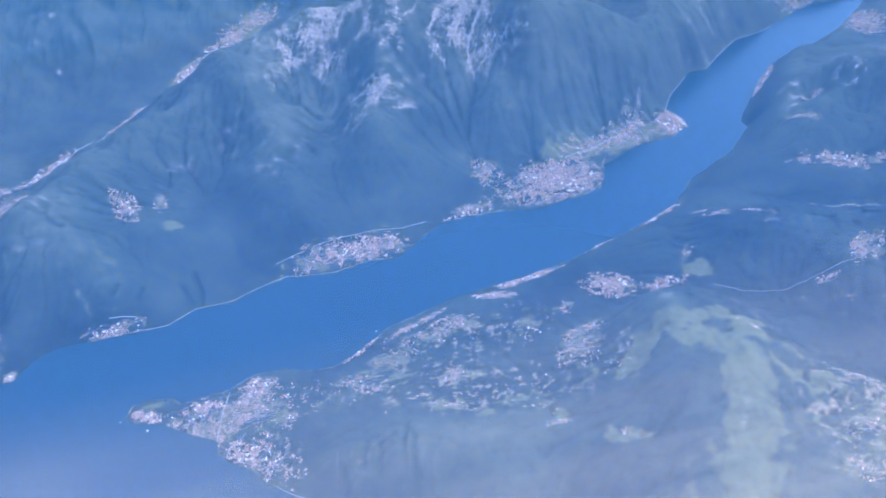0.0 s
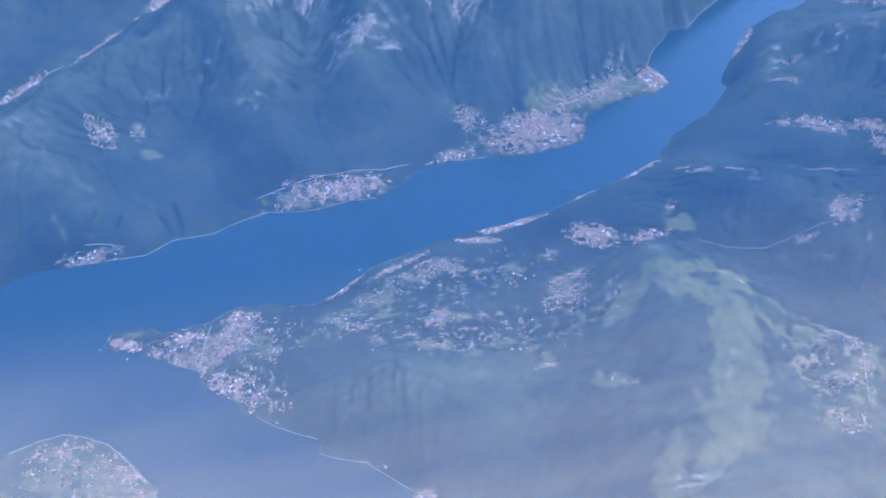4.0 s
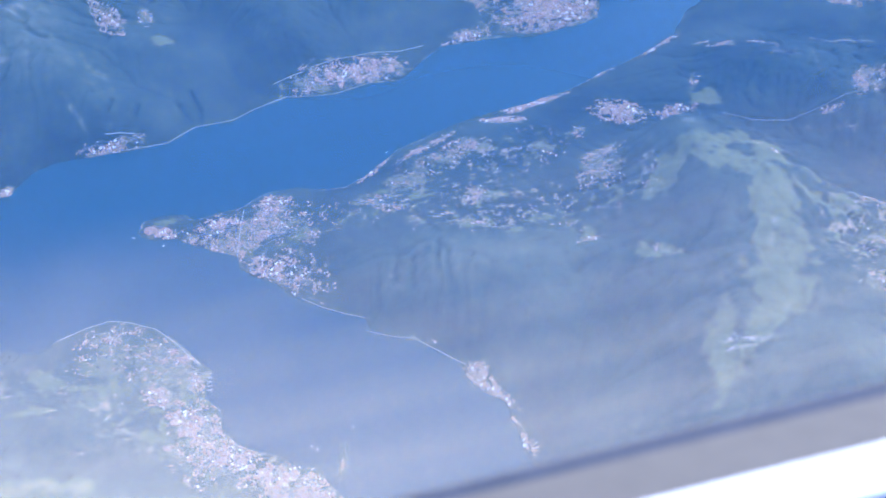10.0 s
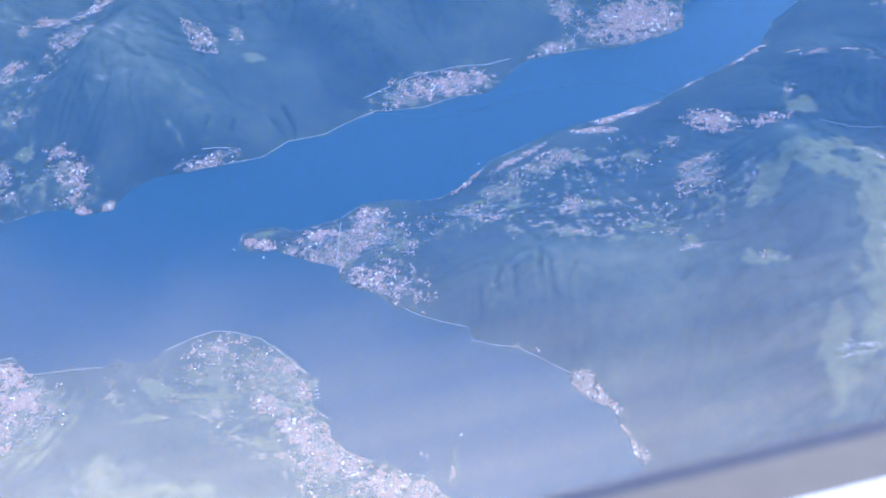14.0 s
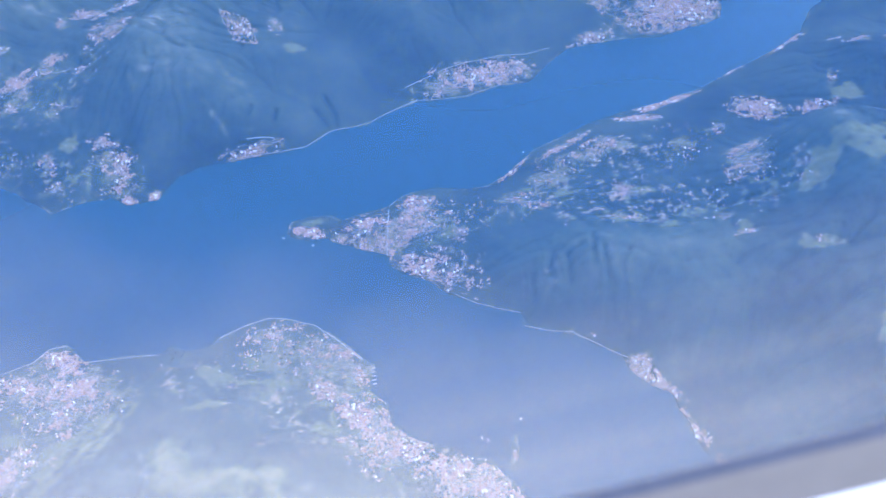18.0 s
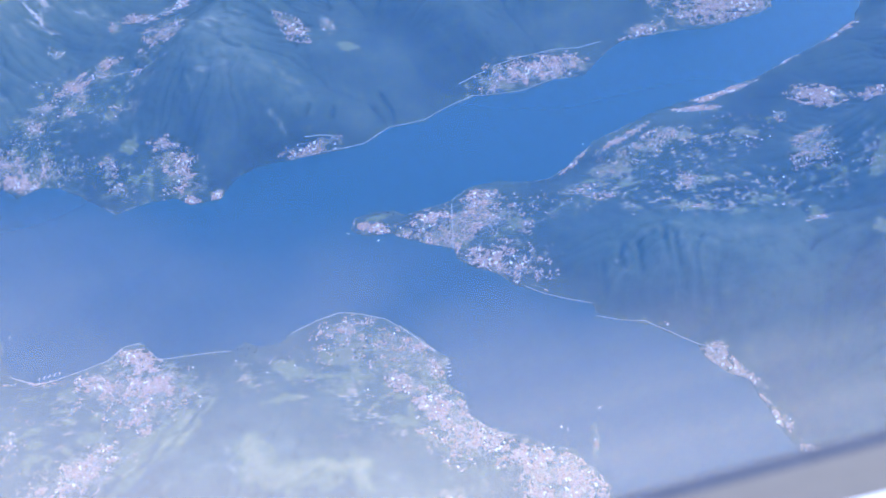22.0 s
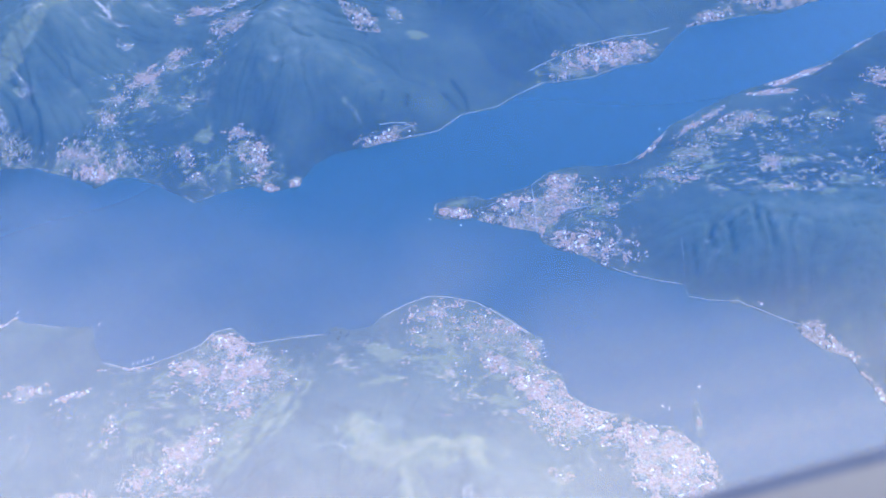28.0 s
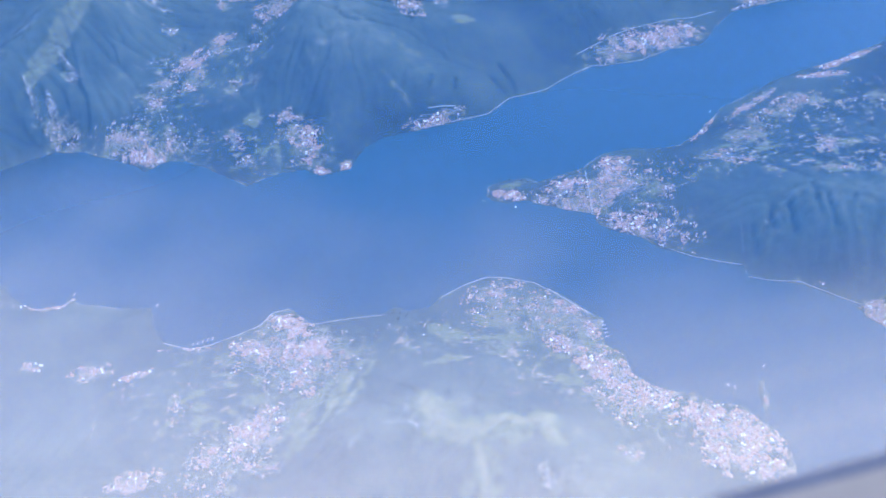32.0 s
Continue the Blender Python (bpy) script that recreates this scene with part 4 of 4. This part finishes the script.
def places_in(e, seed, count, reach):
    """Random places in an ellipse of the plan, on dry land, and how far out they are."""
    rng, a = np.random.default_rng(seed), radians(e[4])
    r, t = np.sqrt(rng.random(count)) * reach, rng.uniform(0, 2 * math.pi, count)
    u, v = e[2] * r * np.cos(t), e[3] * r * np.sin(t)
    x, y = e[0] + u * math.cos(a) - v * math.sin(a), e[1] + u * math.sin(a) + v * math.cos(a)
    dry = sample(GZ, x, y) > 0.35
    return x[dry], y[dry], r[dry], rng


def settle(name, e, seed, x, y, turn, scale, label, category):
    if len(x) == 0:
        return
    wv, wf, rv, rf = house_block(x, y, turn, scale, seed + 7)
    ob = thing(name, label, category, "settlements round the lake", "stuff")
    part("house_walls", mesh_from("house_walls", wv, wf, WALLS), ob, "pale plaster walls")
    part("house_roofs", mesh_from("house_roofs", rv, rf, ROOFS), ob, "terracotta and pale roofs")
    if category != "farms" and e[6] > 3:
        verts, faces = streets(e, seed)
        if faces:
            part("streets", mesh_from("streets", verts, faces, STREET), ob, "narrow pale streets")


def streets(e, seed):
    """Winding lanes along and across a village, as one mesh."""
    rng, a = random.Random(seed), radians(e[4])
    verts, faces = [], []
    lanes = 2 + int(e[3] / 10)
    for k in range(2 * lanes):
        lengthwise = k < lanes
        reach = (e[2] if lengthwise else e[3]) * rng.uniform(0.45, 1.0)
        aside, bow, wave = rng.uniform(-0.85, 0.85) * (e[3] if lengthwise else e[2]), rng.uniform(-0.25, 0.25) * reach, rng.uniform(0, 6.3)
        n, last = max(3, int(reach / 2)), False
        for i in range(n + 1):
            s = 2 * i / n - 1
            u, v = s * reach, aside + bow * (1 - s * s) + 1.5 * math.sin(wave + s * reach / 5)
            if not lengthwise:
                u, v = v, u
            x, y = e[0] + u * math.cos(a) - v * math.sin(a), e[1] + u * math.sin(a) + v * math.cos(a)
            z = ground_at(x, y)
            nx, ny = (-math.sin(a), math.cos(a)) if lengthwise else (math.cos(a), math.sin(a))
            if z < 0.5:
                last = False
                continue
            b = len(verts)
            verts += [(x + 0.13 * nx, y + 0.13 * ny, z + 0.3), (x - 0.13 * nx, y - 0.13 * ny, z + 0.3), (x - 0.16 * nx, y - 0.16 * ny, z - 1.0), (x + 0.16 * nx, y + 0.16 * ny, z - 1.0)]
            if last:
                faces += [(b - 4, b - 3, b + 1, b), (b - 3, b - 2, b + 2, b + 1), (b - 1, b - 4, b, b + 3)]
            last = True
    return verts, faces


def town(e, seed):
    count = int(min(math.pi * e[2] * e[3] * 0.095 * e[6], 4200))
    x, y, r, rng = places_in(e, seed, int(count * 1.7), 1.3)
    keep = value_noise(x / 9.0, y / 9.0, 300) * 0.6 + value_noise(x / 2.6, y / 2.6, 310) * 0.5
    ok = np.nonzero(keep > 0.73 - 0.04 * e[6] + 0.20 * r * r)[0][:count]
    n, grain = len(ok), rng.uniform(0, math.pi)
    dense = e[6] >= 6
    label = "dense lakeside town of pale plaster houses with terracotta roofs" if dense and e[5] < 10 else "dense hillside village of pale houses with terracotta roofs" if dense else "scattered pale houses with reddish roofs among gardens"
    settle("town" if dense else "hamlet", e, seed, x[ok], y[ok], grain + rng.choice((0, math.pi / 2), n) + rng.uniform(-0.3, 0.3, n), rng.choice((0.55, 0.65, 0.75, 0.9, 1.4), n), label, "town" if dense else "village")


def loose_farms(e, seed, count):
    """Single houses and small clusters strewn over a settled slope."""
    x, y, r, rng = places_in(e, seed, count * 5, 1.0)
    lump = value_noise(x / 24.0, y / 24.0, 320) * 0.6 + value_noise(x / 8.0, y / 8.0, 330) * 0.5
    ok = np.nonzero(lump > 0.70)[0][:count]
    n = len(ok)
    settle("hillside_farms", e, seed, x[ok], y[ok], rng.uniform(0, math.pi, n), rng.choice((0.65, 0.8, 0.95, 1.2), n), "loose pale farmhouses strewn over a wooded slope", "farms")


for number, town_plan in enumerate(TOWNS):
    town(town_plan, 1000 + number)

for number, zone in enumerate(SETTLED):
    loose_farms(zone, 2000 + number, int(zone[2] * zone[3] * 0.015))


# ---- woods: crowns over the slopes that lie nearest ----
def woodland(n, seed):
    rng = np.random.default_rng(seed)
    x, y = rng.uniform(-1200, 620, n), rng.uniform(490, 1700, n)
    ok = (sample(GZ, x, y) > 1.6) & (sample(G_TOWN, x, y) < 0.2) & (sample(G_MEADOW, x, y) < 0.5) & (sample(G_ROCK, x, y) < 0.5)
    x, y = x[ok], y[ok]
    z, n = sample(GZ, x, y), len(x)
    r = rng.uniform(0.6, 1.15, n)
    h = r * rng.uniform(0.22, 0.42, n)
    turn = rng.uniform(0, 6.28, n)
    co = np.empty((n, 6, 3), np.float32)
    for k in range(4):
        a, rk = turn + k * math.pi / 2, r * rng.uniform(0.75, 1.2, n)
        co[:, k, 0], co[:, k, 1], co[:, k, 2] = x + rk * np.cos(a), y + rk * np.sin(a), z + h * rng.uniform(0.25, 0.5, n)
    co[:, 4] = np.stack([x + 0.2 * r * np.cos(turn), y + 0.2 * r * np.sin(turn), z + h], 1)
    co[:, 5] = np.stack([x, y, z - 0.6], 1)
    tri = np.array([(0, 1, 4), (1, 2, 4), (2, 3, 4), (3, 0, 4), (1, 0, 5), (2, 1, 5), (3, 2, 5), (0, 3, 5)], np.int32)
    faces = (tri[None] + (np.arange(n) * 6)[:, None, None]).reshape(-1, 3).astype(np.int32)
    me = bpy.data.meshes.new("woodland")
    me.vertices.add(n * 6)
    me.vertices.foreach_set("co", co.ravel())
    me.loops.add(faces.size)
    me.loops.foreach_set("vertex_index", faces.ravel())
    me.polygons.add(len(faces))
    me.polygons.foreach_set("loop_start", np.arange(0, faces.size, 3, dtype=np.int32))
    me.polygons.foreach_set("loop_total", np.full(len(faces), 3, np.int32))
    me.materials.append(LEAVES)
    me.update(calc_edges=True)
    tagged(new("woodland", me), "mixed broadleaf and conifer woods covering the slopes", "woods", kind="stuff")


woodland(45000, 5)


# ---- roads ----
def road(name, line, width, label):
    pts = []
    for p, q in zip(line, line[1:]):
        n = max(2, int(math.hypot(q[0] - p[0], q[1] - p[1]) / 3))
        pts += [(p[0] + (q[0] - p[0]) * k / n, p[1] + (q[1] - p[1]) * k / n) for k in range(n)]
    pts.append(line[-1])
    verts, faces = [], []
    for i, (x, y) in enumerate(pts):
        a, b = pts[max(i - 1, 0)], pts[min(i + 1, len(pts) - 1)]
        d = math.hypot(b[0] - a[0], b[1] - a[1]) or 1
        nx, ny = -(b[1] - a[1]) / d * width / 2, (b[0] - a[0]) / d * width / 2
        z = max(ground_at(x, y), ground_at(x + nx, y + ny), ground_at(x - nx, y - ny), 0.5) + 0.5
        verts += [(x + nx, y + ny, z), (x - nx, y - ny, z), (x - nx * 1.3, y - ny * 1.3, z - 2.5), (x + nx * 1.3, y + ny * 1.3, z - 2.5)]
        if i:
            k = 4 * i
            faces += [(k - 4, k - 3, k + 1, k), (k - 3, k - 2, k + 2, k + 1), (k - 1, k - 4, k, k + 3)]
    tagged(new(name, mesh_from(name, verts, faces, ASPHALT)), label, "road", kind="structure")


for line in (ARM_ROAD, ARM_ROAD_SOUTH, SHORE_ROAD_A, SHORE_ROAD_B):
    road("road", line, 0.42, "pale lakeside road along the foot of a steep slope")
for line in (HIGH_ROAD_A, HIGH_ROAD_B, HIGH_ROAD_C):
    road("road", line, 0.8, "pale main road viaduct above the lakeside town")
road("promenade", [(x - 1.2 * (x + 470) / 80, y - 2.0) for x, y in SHORE_SOUTH_POINT[2:9]], 0.7, "pale lakeside promenade round a wooded point")
road("promenade", [(x, y - 2.4) for x, y in SHORE_SOUTH_BAY[9:16]], 0.5, "pale lakeside promenade below the bay towns")
road("promenade", [(x, y - 2.4) for x, y in SHORE_SOUTH_BAY[16:20]], 0.5, "pale lakeside promenade below the bay towns")
road("road", CABLE_CUT, 0.1, "narrow pale cutting straight up a wooded slope")
road("road", FAR_SHORE_ROAD, 0.42, "pale lakeside road at the foot of a wooded mountain")
road("road", TOWN_AVENUE, 0.9, "broad pale avenue across the headland town")
road("road", VALLEY_ROAD, 1.5, "pale main road along the valley floor")
road("road", RING_ROAD, 0.28, "pale country road round a wooded hill")
road("road", RIDGE_ROAD, 0.6, "pale lane through upland meadows")
road("road", DELTA_ROAD, 1.4, "pale road crossing the green river delta")


# ---- single buildings that stand out ----
def box_mesh(name, a, b, low, high, mat, bevel=0.04):
    bm = bmesh.new()
    bmesh.ops.create_cube(bm, size=1.0, matrix=Matrix.Translation((0, 0, (low + high) / 2)) @ Matrix.Diagonal((a, b, high - low, 1)))
    bmesh.ops.bevel(bm, geom=bm.edges[:], offset=bevel, segments=1, affect="EDGES")
    me = bpy.data.meshes.new(name)
    bm.to_mesh(me)
    bm.free()
    me.materials.append(mat)
    return me


def gable_mesh(name, a, b, low, rise, mat, over=0.12):
    e, g = a / 2 + over, b / 2 + over
    v = [(-e, -g, low), (e, -g, low), (e, g, low), (-e, g, low), (-e, 0, low + rise), (e, 0, low + rise), (-e, -g, low - 0.08), (e, -g, low - 0.08), (e, g, low - 0.08), (-e, g, low - 0.08)]
    f = [(0, 1, 5, 4), (2, 3, 4, 5), (1, 2, 5), (3, 0, 4), (6, 7, 1, 0), (7, 8, 2, 1), (8, 9, 3, 2), (9, 6, 0, 3), (9, 8, 7, 6)]
    return mesh_from(name, v, f, mat)


def moved(ob, x, y, z, turn=0.0):
    ob.location, ob.rotation_euler = (x, y, z), (0, 0, turn)
    return ob


GLASS = plain("dark_windows", (0.05, 0.06, 0.08), 0.15, 0.3, 0.3)


def villa():
    ob = thing("villa", "large pale plaster villa with a terracotta gable roof", "house", "single houses in the towns")
    part("outer_wall", box_mesh("villa_walls", 2.6, 1.7, -1.2, 1.5, PLASTER), ob)
    part("roof", gable_mesh("villa_roof", 2.6, 1.7, 1.5, 0.6, TILES), ob, "terracotta tile roof")
    moved(part("chimney", box_mesh("villa_chimney", 0.22, 0.22, 0.0, 0.55, PLASTER, 0.02), ob), 0.6, 0.3, 1.75)
    for u in (-0.85, 0.0, 0.85):
        for w in (0.25, 0.95):
            moved(part("window", box_mesh("villa_window", 0.3, 0.06, 0, 0.38, GLASS, 0.01), ob, "dark window"), u, -0.86, w)
    return ob


def hall():
    ob = thing("workshop_hall", "long flat workshop hall with a pale sheet metal roof", "hall", "single halls in the towns")
    part("outer_wall", box_mesh("hall_walls", 4.2, 2.4, -1.2, 1.0, PLASTER), ob)
    part("roof", gable_mesh("hall_roof", 4.2, 2.4, 1.0, 0.35, SHEET), ob, "pale sheet metal roof")
    for u in (-1.2, 0.0, 1.2):
        moved(part("skylight", box_mesh("hall_skylight", 0.9, 0.5, 0, 0.16, GLASS, 0.02), ob, "dark glass skylight"), u, -0.6, 1.14)
    return ob


def block():
    ob = thing("apartment_block", "white flat-roofed apartment block of several storeys", "building", "single blocks in the towns")
    part("outer_wall", box_mesh("block_walls", 2.4, 1.3, -1.2, 2.2, PLASTER), ob)
    part("roof", box_mesh("block_roof", 2.5, 1.4, 2.2, 2.36, SHEET, 0.03), ob, "pale flat roof")
    moved(part("lift_house", box_mesh("block_lift", 0.6, 0.6, 0, 0.35, PLASTER, 0.02), ob), 0.5, 0.1, 2.36)
    for w in (0.3, 0.95, 1.6):
        moved(part("window_band", box_mesh("block_windows", 2.1, 0.06, 0, 0.3, GLASS, 0.01), ob, "dark band of windows"), 0, -0.66, w)
    return ob


def church():
    ob = thing("church", "pale stone village church with a slender bell tower", "church", "churches in the towns")
    part("nave", box_mesh("church_nave", 3.2, 1.5, -1.2, 1.5, PLASTER), ob)
    part("roof", gable_mesh("church_roof", 3.2, 1.5, 1.5, 0.7, TILES), ob, "terracotta tile roof")
    tower = moved(part("bell_tower", box_mesh("church_tower", 0.7, 0.7, -1.2, 3.6, PLASTER), ob), 1.4, 1.05, 0)
    v = [(-0.4, -0.4, 3.6), (0.4, -0.4, 3.6), (0.4, 0.4, 3.6), (-0.4, 0.4, 3.6), (0, 0, 4.9)]
    part("spire", mesh_from("church_spire", v, [(0, 1, 4), (1, 2, 4), (2, 3, 4), (3, 0, 4), (3, 2, 1, 0)], TILES), tower, "pointed terracotta spire")
    return ob


def strew(first, spots):
    """Copies of a thing at the other places; the first takes the first place."""
    for i, (x, y, turn) in enumerate(spots):
        m = Matrix.Translation((x, y, ground_at(x, y))) @ Matrix.Rotation(turn, 4, "Z")
        if i:
            copy_thing(first, m)
        else:
            first.matrix_basis = m


def spots_in(towns, per, seed, reach=0.85):
    rng, out = random.Random(seed), []
    for e in towns:
        a = radians(e[4])
        for _ in range(per(e)):
            r, t = math.sqrt(rng.random()) * reach, rng.uniform(0, 2 * math.pi)
            u, v = e[2] * r * math.cos(t), e[3] * r * math.sin(t)
            x, y = e[0] + u * math.cos(a) - v * math.sin(a), e[1] + u * math.sin(a) + v * math.cos(a)
            if ground_at(x, y) > 0.8:
                out.append((x, y, a + rng.uniform(-0.4, 0.4) + rng.choice((0, math.pi / 2))))
    return out


DENSE = [e for e in TOWNS if e[6] >= 6]
strew(villa(), spots_in(TOWNS, lambda e: 2 if e[6] >= 5 else 1, 11)[:170])
strew(hall(), spots_in(DENSE, lambda e: 3 if e[2] > 30 else 1, 12)[:80] + spots_in([TOWNS_FAR[3], TOWNS_FAR[0], TOWNS_VALLEY[8], TOWNS_VALLEY[3], TOWNS_VALLEY[4]], lambda e: 11, 15))
strew(block(), spots_in(DENSE, lambda e: 3 if e[6] >= 8 else 2, 13)[:110])
strew(church(), spots_in([e for e in TOWNS if e[6] >= 6 and e[2] > 20], lambda e: 1, 14, 0.3)[:34])


# ---- boats and jetties ----
def hull_mesh(name, length, beam, height):
    v, f, n = [], [], 7
    for k in range(n):
        s = k / (n - 1)
        w = beam / 2 * (1 - max(0.0, (s - 0.55) / 0.45) ** 2) * (0.8 + 0.2 * min(1, s * 4))
        x = (s - 0.5) * length
        v += [(x, -w, height), (x, -w * 0.6, -0.1), (x, w * 0.6, -0.1), (x, w, height)]
        if k:
            b = 4 * k
            f += [(b - 4, b - 3, b + 1, b), (b - 3, b - 2, b + 2, b + 1), (b - 2, b - 1, b + 3, b + 2), (b - 1, b - 4, b, b + 3)]
    f += [(0, 3, 2, 1), (4 * n - 4, 4 * n - 3, 4 * n - 2, 4 * n - 1)]
    return mesh_from(name, v, f, HULL)


def boat():
    ob = thing("ferry_boat", "small white passenger boat on the open lake", "boat", "boats on the lake")
    part("hull", hull_mesh("boat_hull", 3.2, 0.8, 0.35), ob)
    moved(part("cabin", box_mesh("boat_cabin", 1.5, 0.6, 0, 0.35, HULL, 0.05), ob), -0.2, 0, 0.35)
    moved(part("window_band", box_mesh("boat_windows", 1.3, 0.62, 0, 0.12, GLASS, 0.01), ob, "dark window band"), -0.2, 0, 0.5)
    return ob


def jetty():
    ob = thing("jetty", "pale timber mooring jetty at the harbour", "jetty", "jetties at the harbours")
    part("deck", box_mesh("jetty_deck", 5.0, 0.7, 0.5, 0.75, TIMBER, 0.04), ob)
    for u in (-2.2, -0.75, 0.75, 2.2):
        moved(part("pile", box_mesh("jetty_pile", 0.25, 0.25, -5.0, 0.5, TIMBER, 0.03), ob, "timber pile"), u, 0, 0)
    return ob


first_boat = boat()
BOATS = [(-418, 988, 1.2), (-110, 1132, 0.9), (-241, 641, 1.4), (-195, 659, 0.5)]
for i, (x, y, turn) in enumerate(BOATS):
    m = Matrix.Translation((x, y, 0.02)) @ Matrix.Rotation(turn, 4, "Z")
    if i:
        copy_thing(first_boat, m)
    else:
        first_boat.matrix_basis = m
first_jetty = jetty()
JETTIES = [(-842 + 6 * k, 826 + 1.2 * k, 1.35) for k in range(5)] + [(-352, 760 - 6 * k, 0.1) for k in range(5)] + [(-235, 636, 1.3), (-1008, 950, 1.2), (-894, 905, 1.4), (-458, 1010, 2.6)]
for i, (x, y, turn) in enumerate(JETTIES):
    m = Matrix.Translation((x, y, 0.1)) @ Matrix.Rotation(turn, 4, "Z")
    if i:
        copy_thing(first_jetty, m)
    else:
        first_jetty.matrix_basis = m


# ---- park trees on the headlands ----
def tree(seed, height, spread):
    rng = random.Random(seed)
    ob = thing("tree", "dark green broadleaf tree in a lakeside park", "tree", "park trees on the headlands")
    v, f = [], []
    for k, (w, z) in enumerate(((0.22, -0.5), (0.16, height * 0.3), (0.07, height * 0.7))):
        v += [(w * math.cos(a * math.pi / 3), w * math.sin(a * math.pi / 3), z) for a in range(6)]
        if k:
            f += [((k - 1) * 6 + a, (k - 1) * 6 + (a + 1) % 6, k * 6 + (a + 1) % 6, k * 6 + a) for a in range(6)]
    part("trunk", mesh_from("tree_trunk", v, f, BARK), ob, "brown tapered trunk")
    bm = bmesh.new()
    for _ in range(26):
        a, r, w = rng.uniform(0, 6.28), math.sqrt(rng.random()) * spread, rng.uniform(0.35, 0.95) * height
        r *= 1 - 0.5 * (w / height - 0.35)
        size = rng.uniform(0.22, 0.45) * spread
        made = bmesh.ops.create_icosphere(bm, subdivisions=1, radius=size, matrix=Matrix.Translation((r * math.cos(a), r * math.sin(a), w)) @ Euler((rng.uniform(0, 3), rng.uniform(0, 3), 0)).to_matrix().to_4x4())
        for p in made["verts"]:
            p.co += Vector((rng.uniform(-1, 1), rng.uniform(-1, 1), rng.uniform(-1, 1))) * size * 0.25
    me = bpy.data.meshes.new("tree_crown")
    bm.to_mesh(me)
    bm.free()
    me.materials.append(LEAVES)
    part("crown", me, ob, "dense leafy crown")
    return ob


park_rng = random.Random(77)
for seed, (height, spread) in enumerate(((2.4, 1.1), (1.9, 1.3))):
    places = []
    for cx, cy, reach in ((-415, 1030, 22), (-330, 975, 35), (-590, 825, 16), (-450, 800, 45), (-715, 835, 22), (-290, 640, 30)):
        for _ in range(6):
            a, r = park_rng.uniform(0, 6.28), math.sqrt(park_rng.random()) * reach
            x, y = cx + r * math.cos(a), cy + r * math.sin(a)
            if ground_at(x, y) > 0.7:
                places.append((x, y, park_rng.uniform(0, 6.28)))
    strew(tree(seed, height, spread), places)
